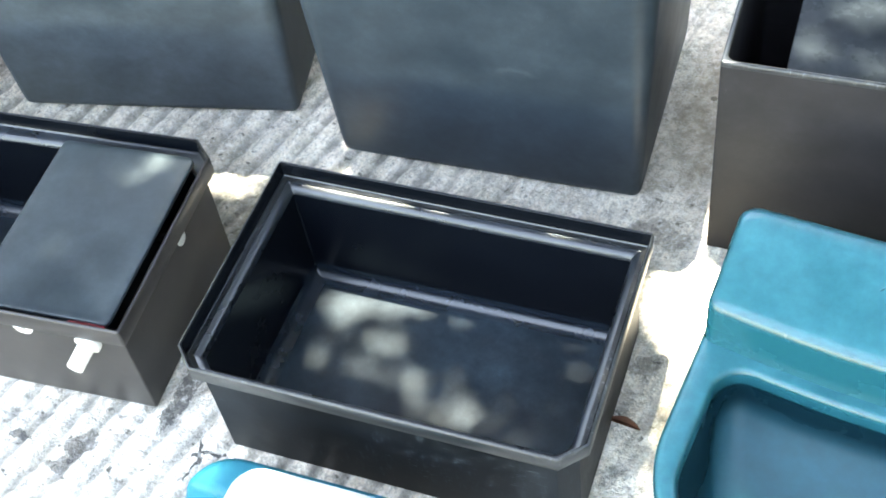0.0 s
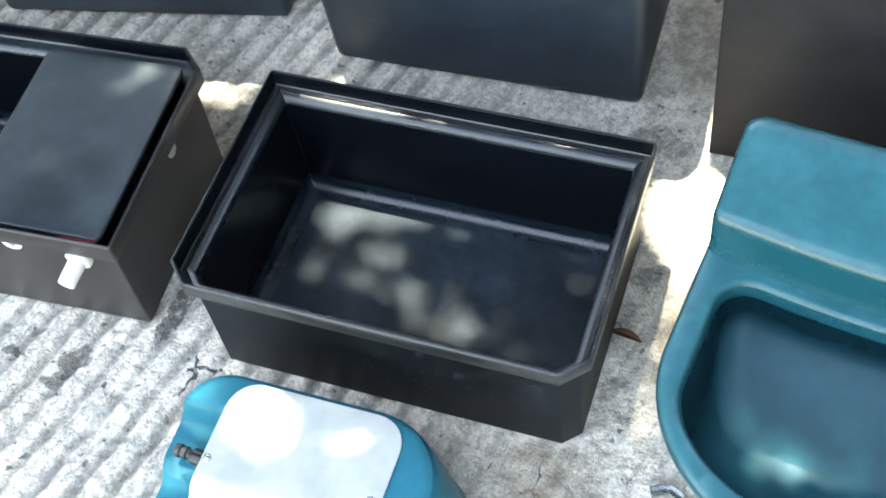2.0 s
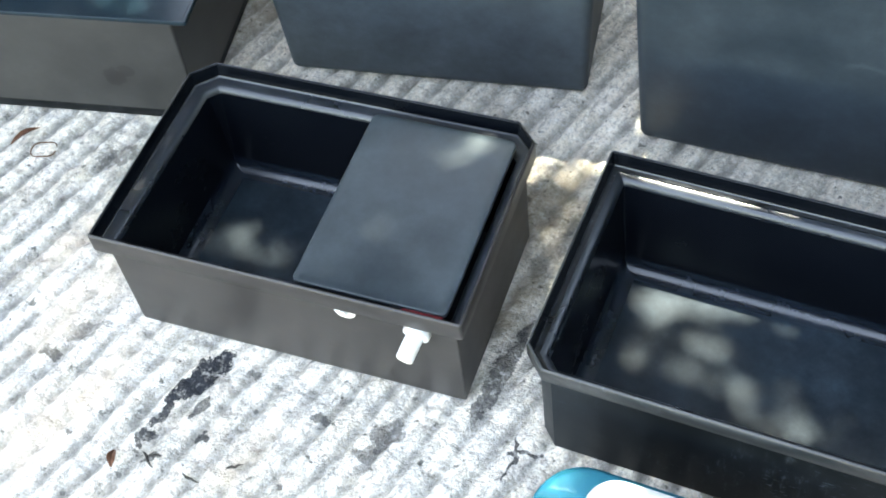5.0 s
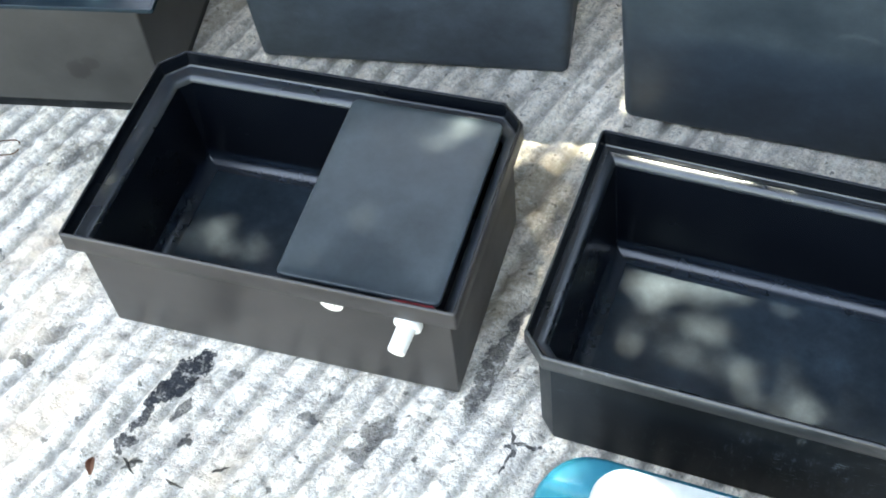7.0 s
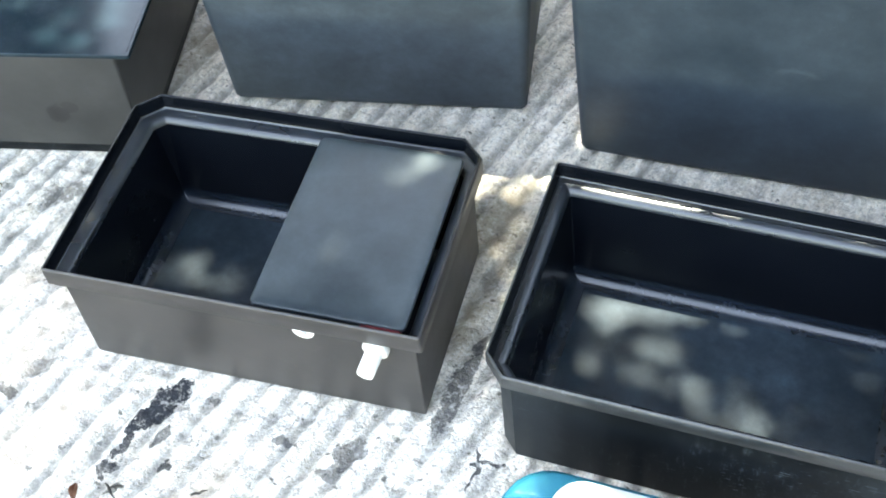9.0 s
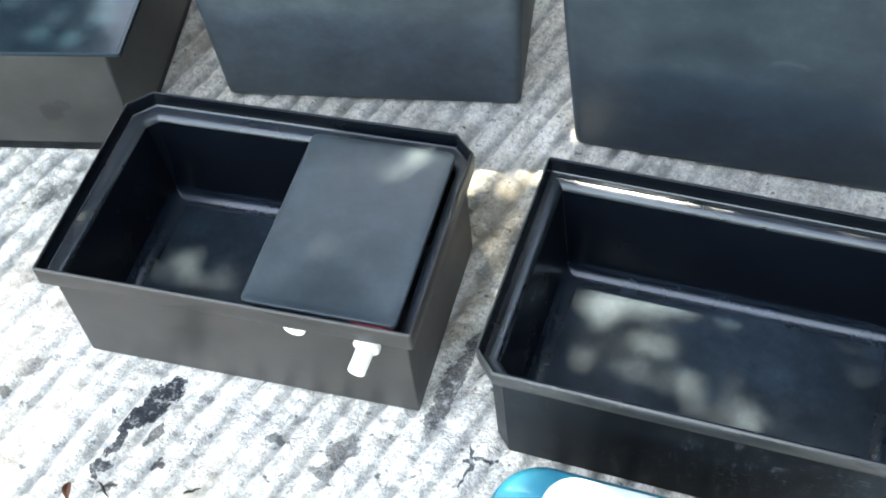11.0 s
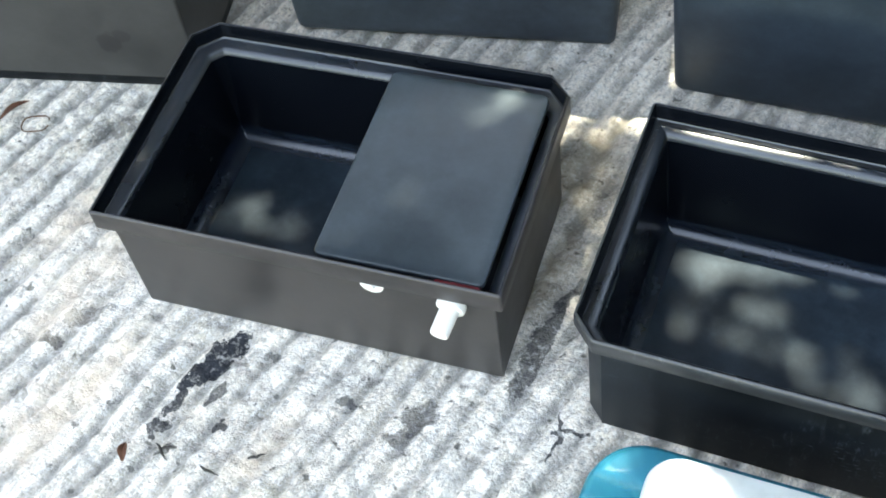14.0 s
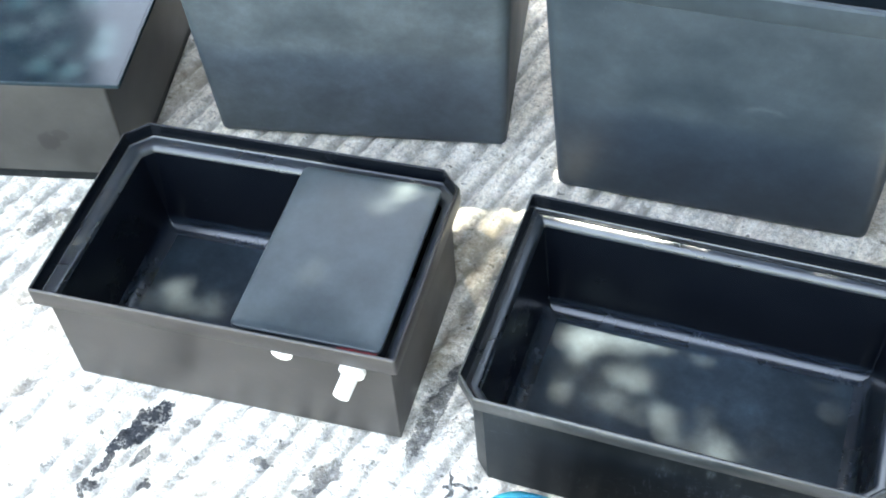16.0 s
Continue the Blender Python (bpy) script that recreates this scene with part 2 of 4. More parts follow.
def concrete():
    m, nt, b = material("ribbed_concrete", (0.42, 0.41, 0.39), 0.9, 0.0, 0.25)
    c = coords(nt)
    big = noise_node(nt, c, 3.5, 5.0, 0.65)
    mid = noise_node(nt, c, 26.0, 5.0, 0.7)
    fine = noise_node(nt, c, 75.0, 5.0, 0.72)
    col = mix(nt, remap(nt, big, 0.35, 0.68, 0.0, 1.0), (0.81, 0.715, 0.600), (0.66, 0.560, 0.452))
    col = mix(nt, remap(nt, mid, 0.48, 0.66, 0.0, 0.6), col, (0.37, 0.345, 0.305))
    warm = noise_node(nt, c, 11.0, 5.0, 0.65)
    col = mix(nt, remap(nt, warm, 0.53, 0.68, 0.0, 0.68), col, (0.50, 0.42, 0.305))
    col = mix(nt, remap(nt, fine, 0.58, 0.70, 0.0, 0.6), col, (0.20, 0.195, 0.18))
    col = mix(nt, remap(nt, fine, 0.46, 0.34, 0.0, 0.5), col, (0.82, 0.795, 0.75))
    turn = nt.nodes.new("ShaderNodeMapping")
    turn.inputs["Rotation"].default_value = (0, 0, radians(15.5))
    nt.links.new(c, turn.inputs["Vector"])
    draw = nt.nodes.new("ShaderNodeMapping")
    draw.inputs["Scale"].default_value = (1.0, 0.16, 1.0)
    nt.links.new(turn.outputs["Vector"], draw.inputs["Vector"])
    streak = noise_node(nt, draw.outputs["Vector"], 85.0, 4.0, 0.6)
    col = mix(nt, remap(nt, streak, 0.51, 0.63, 0.0, 0.62), col, (0.34, 0.322, 0.285))
    col = mix(nt, remap(nt, streak, 0.46, 0.34, 0.0, 0.55), col, (0.85, 0.80, 0.72))
    flake = noise_node(nt, c, 120.0, 3.0, 0.6)
    col = mix(nt, remap(nt, flake, 0.56, 0.63, 0.0, 0.5), col, (0.24, 0.232, 0.215))
    col = mix(nt, remap(nt, flake, 0.45, 0.39, 0.0, 0.65), col, (0.86, 0.815, 0.735))
    grit = noise_node(nt, c, 330.0, 3.0, 0.7)
    col = mix(nt, remap(nt, grit, 0.54, 0.66, 0.0, 0.42), col, (0.30, 0.285, 0.255))
    col = mix(nt, remap(nt, grit, 0.46, 0.36, 0.0, 0.55), col, (0.90, 0.85, 0.76))
    pits = noise_node(nt, c, 210.0, 2.0, 0.5)
    col = mix(nt, remap(nt, pits, 0.61, 0.67, 0.0, 0.35), col, (0.17, 0.162, 0.148))
    speck = noise_node(nt, c, 70.0, 3.0, 0.5)
    col = mix(nt, remap(nt, speck, 0.66, 0.71, 0.0, 0.8), col, (0.055, 0.052, 0.048))
    # darker valleys of the ribs, varied by noise
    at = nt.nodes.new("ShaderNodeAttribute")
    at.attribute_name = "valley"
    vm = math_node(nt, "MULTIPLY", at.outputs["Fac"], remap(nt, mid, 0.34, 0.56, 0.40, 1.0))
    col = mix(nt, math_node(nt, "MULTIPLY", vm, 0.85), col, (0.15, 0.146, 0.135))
    # dark stains with ragged edges
    warp = nt.nodes.new("ShaderNodeTexNoise")
    warp.inputs["Scale"].default_value, warp.inputs["Detail"].default_value = 42.0, 5.0
    nt.links.new(c, warp.inputs["Vector"])
    off = nt.nodes.new("ShaderNodeVectorMath")
    off.operation = "MULTIPLY_ADD"
    nt.links.new(warp.outputs["Color"], off.inputs[0])
    off.inputs[1].default_value = (0.034, 0.034, 0.0)
    shift = nt.nodes.new("ShaderNodeVectorMath")
    shift.operation = "ADD"
    nt.links.new(c, shift.inputs[0])
    shift.inputs[1].default_value = (-0.017, -0.017, 0.0)
    nt.links.new(shift.outputs["Vector"], off.inputs[2])
    for x, y, a, w, turn, force in STAINS:
        mp = nt.nodes.new("ShaderNodeMapping")
        mp.vector_type = "TEXTURE"
        mp.inputs["Location"].default_value, mp.inputs["Rotation"].default_value, mp.inputs["Scale"].default_value = (x, y, 0), (0, 0, radians(turn)), (a, w, 5.0)
        nt.links.new(off.outputs["Vector"], mp.inputs["Vector"])
        ln = nt.nodes.new("ShaderNodeVectorMath")
        ln.operation = "LENGTH"
        nt.links.new(mp.outputs["Vector"], ln.inputs[0])
        ragged = math_node(nt, "ADD", ln.outputs["Value"], remap(nt, flake, 0.32, 0.68, -0.38, 0.22)) if w > 0.005 else ln.outputs["Value"]
        mask = remap(nt, ragged, 1.04, 0.94, 0.0, force)
        mask = math_node(nt, "MULTIPLY", math_node(nt, "MULTIPLY", mask, remap(nt, fine, 0.34, 0.44, 0.55, 1.0)), remap(nt, flake, 0.36, 0.44, 0.75, 1.0))
        col = mix(nt, mask, col, (0.024, 0.026, 0.031))
    # cream-coloured dust on the ribs
    for x, y, a, w, turn_by in ((-0.66, -0.33, 0.11, 0.04, 75), (-0.56, -0.43, 0.09, 0.025, 75), (-0.61, -0.52, 0.08, 0.05, 70), (-0.72, -0.22, 0.10, 0.03, 75), (-0.33, -0.47, 0.06, 0.02, 75)):
        mp = nt.nodes.new("ShaderNodeMapping")
        mp.vector_type = "TEXTURE"
        mp.inputs["Location"].default_value, mp.inputs["Rotation"].default_value, mp.inputs["Scale"].default_value = (x, y, 0), (0, 0, radians(turn_by)), (a, w, 5.0)
        nt.links.new(off.outputs["Vector"], mp.inputs["Vector"])
        ln = nt.nodes.new("ShaderNodeVectorMath")
        ln.operation = "LENGTH"
        nt.links.new(mp.outputs["Vector"], ln.inputs[0])
        mask = math_node(nt, "MULTIPLY", remap(nt, ln.outputs["Value"], 1.3, 0.4, 0.0, 0.75), remap(nt, mid, 0.60, 0.40, 0.3, 1.0))
        col = mix(nt, mask, col, (0.74, 0.595, 0.455))
    # brown dirt beside the troughs, together with painted shade
    for x, y, a, w, turn_by in ((0.50, 0.40, 0.22, 0.07, 85), (-0.705, 0.26, 0.10, 0.055, 80), (-0.100, 0.03, 0.12, 0.035, 78), (-0.085, -0.13, 0.08, 0.02, 80), (0.565, -0.10, 0.12, 0.03, 85), (0.45, -0.36, 0.06, 0.05, 0)):
        mp = nt.nodes.new("ShaderNodeMapping")
        mp.vector_type = "TEXTURE"
        mp.inputs["Location"].default_value, mp.inputs["Rotation"].default_value, mp.inputs["Scale"].default_value = (x, y, 0), (0, 0, radians(turn_by)), (a, w, 5.0)
        nt.links.new(off.outputs["Vector"], mp.inputs["Vector"])
        ln = nt.nodes.new("ShaderNodeVectorMath")
        ln.operation = "LENGTH"
        nt.links.new(mp.outputs["Vector"], ln.inputs[0])
        mask = math_node(nt, "MULTIPLY", remap(nt, ln.outputs["Value"], 1.3, 0.5, 0.0, 0.75), remap(nt, mid, 0.35, 0.6, 0.4, 1.0))
        col = mix(nt, mask, col, (0.25, 0.195, 0.135))
    # unseen ground past the slab, given a darker colour to cut bounced light
    far = nt.nodes.new("ShaderNodeVectorMath")
    far.operation = "LENGTH"
    nt.links.new(c, far.inputs[0])
    col = mix(nt, math_node(nt, "ADD", remap(nt, far.outputs["Value"], 1.7, 2.1, 0.0, 1.0), remap(nt, big, 0.4, 0.6, -0.1, 0.1)), col, (0.15, 0.135, 0.105))
    nt.links.new(col, b.inputs["Base Color"])
    h = math_node(nt, "ADD", math_node(nt, "MULTIPLY", fine, 0.5), math_node(nt, "MULTIPLY", mid, 0.7))
    h = math_node(nt, "ADD", h, math_node(nt, "MULTIPLY", grit, 0.28))
    h = math_node(nt, "ADD", h, math_node(nt, "MULTIPLY", pits, -0.22))
    bump(nt, b, h, 1.0, 0.0055)
    return m


CONCRETE = concrete()


# ---------------------------------------------------------------- mesh helpers
def part(name, bm, mat, parent=None, label="", sharp=38):
    me = bpy.data.meshes.new(name)
    bmesh.ops.recalc_face_normals(bm, faces=bm.faces)
    bm.to_mesh(me)
    bm.free()
    me.materials.append(mat)
    me.polygons.foreach_set("use_smooth", [True] * len(me.polygons))
    me.set_sharp_from_angle(angle=radians(sharp))
    ob = new(name, me)
    if parent:
        ob.parent = parent
    if label:
        tagged(ob, label)
    return ob


def thing(name, m, label, category, group=""):
    ob = new(name)
    ob.empty_display_size = 0.05
    ob.matrix_world = m
    return tagged(ob, label, category, group)


def outline(x0, x1, y0, y1, z, corners, k=6):
    """A closed ring. corners, from front left counter-clockwise: r > 0 rounds, r < 0 cuts the corner straight."""
    ring = []
    for (cx, cy, sx, sy, a0), r in zip(((x0, y0, 1, 1, 180), (x1, y0, -1, 1, 270), (x1, y1, -1, -1, 0), (x0, y1, 1, -1, 90)), corners):
        s = abs(r)
        for i in range(k):
            f = i / (k - 1)
            if r >= 0:
                a = radians(a0 + 90 * f)
                ring.append((cx + sx * s + s * math.cos(a), cy + sy * s + s * math.sin(a), z))
            else:
                a, b = radians(a0), radians(a0 + 90)
                p = (cx + sx * s + s * math.cos(a), cy + sy * s + s * math.sin(a))
                q = (cx + sx * s + s * math.cos(b), cy + sy * s + s * math.sin(b))
                ring.append((p[0] + (q[0] - p[0]) * f, p[1] + (q[1] - p[1]) * f, z))
    return ring


def inset(box, d, z, corners, k=6, least=0.002):
    """The ring of box = (x0, x1, y0, y1) moved inwards by d."""
    x0, x1, y0, y1 = box
    cs = [max(r - d, least) if r >= 0 else min(r + 0.586 * d, -0.002) for r in corners]
    return outline(x0 + d, x1 - d, y0 + d, y1 - d, z, cs, k)


def loft(rings, cap_first=True, cap_last=True, bm=None):
    bm = bm or bmesh.new()
    made = [[bm.verts.new(p) for p in ring] for ring in rings]
    n = len(made[0])
    for a, b in zip(made, made[1:]):
        for i in range(n):
            j = (i + 1) % n
            bm.faces.new((a[i], a[j], b[j], b[i]))
    if cap_first:
        bm.faces.new(made[0][::-1])
    if cap_last:
        bm.faces.new(made[-1])
    return bm


def turned(profile, axis="z", k=20):
    """A turned solid from (radius, height) pairs."""
    rings = []
    for r, h in profile:
        ring = []
        for i in range(k):
            a = 2 * math.pi * i / k
            u, v = r * math.cos(a), r * math.sin(a)
            ring.append({"z": (u, v, h), "y": (u, h, v), "x": (h, u, v)}[axis])
        rings.append(ring)
    return loft(rings)


def block(x0, x1, y0, y1, z0, z1, e=0.002, r=0.003):
    box = (x0, x1, y0, y1)
    c = [r] * 4
    return loft([inset(box, e, z0, c, 4), inset(box, 0, z0 + e, c, 4), inset(box, 0, z1 - e, c, 4), inset(box, e, z1, c, 4)])


def ease(v):
    v = min(max(v, 0.0), 1.0)
    return v * v * (3 - 2 * v)


def tube(points, radii, k=8):
    rings = []
    pts = [Vector(p) for p in points]
    for i, p in enumerate(pts):
        t = (pts[min(i + 1, len(pts) - 1)] - pts[max(i - 1, 0)]).normalized()
        u = t.orthogonal().normalized()
        if i:
            u = (prev - t * prev.dot(t)).normalized()
        prev = u
        v = t.cross(u)
        rings.append([tuple(p + float(radii[i]) * (u * math.cos(2 * math.pi * j / k) + v * math.sin(2 * math.pi * j / k))) for j in range(k)])
    return loft(rings)


# ---------------------------------------------------------------- ground
RIB_TURN, RIB_PITCH = radians(15.5), 0.0405


def ground():
    def axis(lo, hi, step):
        mid = np.arange(lo, hi + step / 2, step)
        out = 0.03 * 1.35 ** np.arange(28)
        return np.concatenate([(lo - np.cumsum(out))[::-1], mid, hi + np.cumsum(out)])
    xs, ys = axis(-1.25, 1.15, 0.0045), axis(-0.82, 0.95, 0.0045)
    X, Y = np.meshgrid(xs, ys)

    def smooth_noise(scale, seed):
        rs = np.random.RandomState(seed)
        g = rs.rand(512, 512)
        u, v = (X / scale) % 511, (Y / scale) % 511
        i, j = u.astype(int), v.astype(int)
        fu, fv = u - i, v - j
        fu, fv = fu * fu * (3 - 2 * fu), fv * fv * (3 - 2 * fv)
        return (g[j, i] * (1 - fu) + g[j, i + 1] * fu) * (1 - fv) + (g[j + 1, i] * (1 - fu) + g[j + 1, i + 1] * fu) * fv
    across = X * math.cos(RIB_TURN) - Y * math.sin(RIB_TURN)
    across = across + 0.006 * (smooth_noise(0.13, 1) - 0.5) + 0.0026 * (smooth_noise(0.022, 2) - 0.5)
    wave = 0.5 + 0.5 * np.cos(2 * math.pi * across / RIB_PITCH)
    ridge = np.clip(wave * 2.0 + 0.42 * (smooth_noise(0.012, 8) - 0.5) + 0.25 * (smooth_noise(0.06, 9) - 0.5), 0, 1)
    strength = 0.55 + 0.45 * np.clip((smooth_noise(0.25, 3) - 0.15) * 1.6, 0, 1)
    # the slab is worn smooth on its right-hand stretch
    strength = strength * (1 - 0.75 * np.clip((X - 0.12 + 0.15 * Y) / 0.25, 0, 1))
    rough = 0.0035 * (smooth_noise(0.016, 4) - 0.5) + 0.0018 * (smooth_noise(0.009, 5) - 0.5) + 0.004 * (smooth_noise(0.05, 6) - 0.5)
    Z = (ridge - 1.0) * 0.0068 * strength + rough - 0.003
    Z = Z - 0.014 * np.clip(smooth_noise(0.011, 12) - 0.74, 0, 1) - 0.010 * np.clip(smooth_noise(0.024, 13) - 0.76, 0, 1)
    fade = np.clip((3.0 - np.maximum(abs(X), abs(Y))) / 1.5, 0, 1)
    Z = Z * fade
    ny, nx = X.shape
    verts = np.stack([X, Y, Z], -1).reshape(-1, 3)
    idx = np.arange(nx * ny).reshape(ny, nx)
    faces = np.stack([idx[:-1, :-1], idx[:-1, 1:], idx[1:, 1:], idx[1:, :-1]], -1).reshape(-1, 4)
    me = bpy.data.meshes.new("ground")
    me.vertices.add(len(verts))
    me.vertices.foreach_set("co", verts.ravel().astype(np.float32))
    me.loops.add(faces.size)
    me.loops.foreach_set("vertex_index", faces.ravel().astype(np.int32))
    me.polygons.add(len(faces))
    me.polygons.foreach_set("loop_start", np.arange(0, faces.size, 4, dtype=np.int32))
    me.update(calc_edges=True)
    me.polygons.foreach_set("use_smooth", [True] * len(faces))
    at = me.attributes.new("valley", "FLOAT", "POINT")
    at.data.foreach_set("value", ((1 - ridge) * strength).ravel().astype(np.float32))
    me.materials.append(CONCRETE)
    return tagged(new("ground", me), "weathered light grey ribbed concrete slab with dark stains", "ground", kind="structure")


ground()


# ---------------------------------------------------------------- black feed troughs
def trough_shell(w, d, h, corners, root, outer=BLACK, edge=BLACK_EDGE, mat=BLACK_GLOSS, band=0.023, over=0.013, foot=0.014, floor=0.015):
    """An open box of moulded plastic with a skirted rim; corners as outline() takes them. Origin: front left of the rim, on the ground."""
    box = (0, w, 0, d)
    low = [0.034] * 4
    rings = [inset(box, foot + 0.006, 0.000, corners), inset(box, foot + 0.001, 0.002, corners), inset(box, foot, 0.006, corners),
             inset(box, over, h - band + 0.001, corners), inset(box, 0.001, h - band, corners), inset(box, 0, h - band + 0.0015, corners),
             inset(box, 0, h - 0.0024, corners), inset(box, 0.0008, h - 0.0006, corners), inset(box, 0.0030, h, corners), inset(box, 0.0042, h - 0.0012, corners),
             inset(box, 0.0060, h - 0.0205, corners), inset(box, 0.0068, h - 0.0224, corners), inset(box, 0.0088, h - 0.0230, corners), inset(box, 0.0128, h - 0.0237, corners), inset(box, 0.0170, h - 0.0250, corners),
             inset(box, 0.0200, h - 0.0267, corners), inset(box, 0.0222, h - 0.0291, corners), inset(box, 0.0240, h - 0.0350, corners),
             inset(box, 0.0290, floor + 0.026, low), inset(box, 0.0297, floor + 0.0185, low), inset(box, 0.0318, floor + 0.0118, low), inset(box, 0.0352, floor + 0.0064, low),
             inset(box, 0.0396, floor + 0.0026, low), inset(box, 0.0450, floor + 0.0004, low), inset(box, 0.0500, floor - 0.0001, low), inset(box, 0.0530, floor, low),
             inset(box, 0.075, floor, low)]
    part("rim", loft(rings[3:9], False, False), edge, root, sharp=60)
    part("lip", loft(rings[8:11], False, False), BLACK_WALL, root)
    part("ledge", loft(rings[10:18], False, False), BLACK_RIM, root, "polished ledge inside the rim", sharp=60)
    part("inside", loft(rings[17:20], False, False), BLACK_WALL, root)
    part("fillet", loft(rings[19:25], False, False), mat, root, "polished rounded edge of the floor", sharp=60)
    part("floor_panel", loft(rings[24:], False, True), BLACK_FLOOR, root, "dusty floor of the trough, sky sheen put into its colour", sharp=60)
    return part("body", loft(rings[:4], True, False), outer, root)


def trough_open():
    root = thing("feed_trough", pose(0, -0.330, 0), "open black plastic feed trough with glossy empty inside", "trough", "black troughs")
    trough_shell(0.5, 0.330, 0.197, [-0.028, -0.028, 0.006, 0.006], root, floor=0.008)
    return root


trough_open()


def trough_valve():
    """The trough whose half is covered by a lid over its float valve."""
    root = thing("valve_trough", pose(-0.567, -0.335, 0, 0, 0, 3.3), "black plastic water trough, half covered by flat lid", "trough", "black troughs")
    w, d, h = 0.491, 0.318, 0.197
    trough_shell(w, d, h, [0.004, 0.004, -0.029, -0.029], root, BLACK_MATT, BLACK_MATT, band=0.030)
    # lid
    lx0, lx1, ly0, ly1 = 0.271, 0.467, 0.0135, 0.291
    box = (lx0, lx1, ly0, ly1)
    c = [0.008, 0.008, 0.010, 0.010]
    lid = loft([inset(box, 0.004, h - 0.016, c), inset(box, 0.001, h - 0.0155, c), inset(box, 0.0, h - 0.014, c), inset(box, 0.0, h - 0.0095, c), inset(box, 0.0006, h - 0.0085, c),
                inset(box, 0.0022, h - 0.0078, c), inset(box, 0.012, h - 0.0072, c), inset(box, 0.05, h - 0.0064, c)])
    part("lid", lid, BLACK_LID, root, "flat dusty black lid")
    # divider below the lid's open edge
    part("divider", block(lx0 + 0.006, lx0 + 0.010, 0.028, d - 0.028, 0.012, h - 0.030), BLACK, root)
    # red float under the lid
    part("float", block(lx1 - 0.055, lx1 - 0.004, 0.0062, 0.0145, h - 0.0162, h - 0.0115, 0.001, 0.001), RED, root, "red plastic edge of the float")
    # white threaded stub with flange
    stub = part("stub", turned([(0.0, 0.0), (0.0104, 0.0), (0.0112, -0.001), (0.0108, -0.039), (0.0100, -0.041), (0.0, -0.041)], "y"), WHITE, root, "white plastic pipe stub")
    stub.location = (0.429, 0.013, 0.147)
    stub.rotation_euler = (radians(10), 0, radians(-6))
    flange = part("flange", turned([(0.0, 0.001), (0.0162, 0.001), (0.0170, -0.001), (0.0170, -0.007), (0.0162, -0.009), (0.0, -0.010)], "y", 24), WHITE, stub)
    flange.location = (0, 0, 0)
    nub = part("washer", turned([(0.0, 0.001), (0.0135, 0.001), (0.014, 0.0), (0.014, -0.0015), (0.0130, -0.0022), (0.0, -0.0022)], "y", 24), WHITE, root, "white plastic washer")
    nub.location = (0.335, 0.0128, 0.150)
    pin = part("pin", turned([(0.0, 0.0), (0.005, 0.0), (0.005, -0.004), (0.004, -0.0055), (0.0, -0.006)], "y", 14), WHITE, nub)
    pin.location = (0, -0.001, 0)
    # second washer, on the right-hand end
    cap = part("washer", turned([(0.0, -0.001), (0.0095, -0.001), (0.010, 0.0), (0.010, 0.0015), (0.009, 0.0022), (0.0, 0.0022)], "x", 24), WHITE, root, "white plastic washer")
    cap.location = (w - 0.0130, 0.188, 0.146)
    return root


trough_valve()


COVERED = pose(-0.637, 0.0185, 0, 0, 0, 12.3)          # front right corner of the covered trough


def trough_lidded():
    root = thing("covered_trough", COVERED, "black plastic trough under a glossy flat sheet lid", "trough", "black troughs")
    w, d, h = 0.50, 0.48, 0.212
    box = (-w, -0.006, 0, d)
    c = [0.006] * 4
    ci = [0.02] * 4
    part("foot_band", loft([inset(box, 0.015, 0.0, c), inset(box, 0.0125, 0.003, c), inset(box, 0.0110, 0.022, c)], True, False), BLACK, root)
    part("body", loft([inset(box, 0.0110, 0.022, c), inset(box, 0.0085, 0.0235, c), inset(box, 0.001, h - 0.004, c), inset(box, 0.001, h - 0.001, c), inset(box, 0.002, h, c),
                        inset(box, 0.007, h, ci), inset(box, 0.012, h - 0.004, ci), inset(box, 0.028, 0.03, ci), inset(box, 0.045, 0.012, ci)], False, True), BLACK_SPOTTED, root)
    return root


def sheet_lid():
    root = thing("sheet_lid", COVERED @ pose(0, 0, 0.212), "glossy blue-grey plastic sheet lid lying on a trough", "lid")
    box = (-0.505, 0.016, -0.002, 0.485)
    c = [0.004] * 4
    part("panel", loft([inset(box, 0.005, 0.0005, c), inset(box, 0.005, 0.0048, c), inset(box, 0.0056, 0.0054, c), inset(box, 0.03, 0.0054, c)]), LID_SHEET, root, sharp=20)
    part("edge_lip", loft([inset(box, 0.0055, -0.0010, c), inset(box, 0.001, -0.0010, c), inset(box, 0, 0.0, c), inset(box, 0, 0.0055, c), inset(box, 0.001, 0.0065, c), inset(box, 0.0042, 0.0065, c), inset(box, 0.0048, 0.0040, c)], False, False), LID_SHEET, root, "scuffed raised edge of the lid")
    return root


trough_lidded()
sheet_lid()


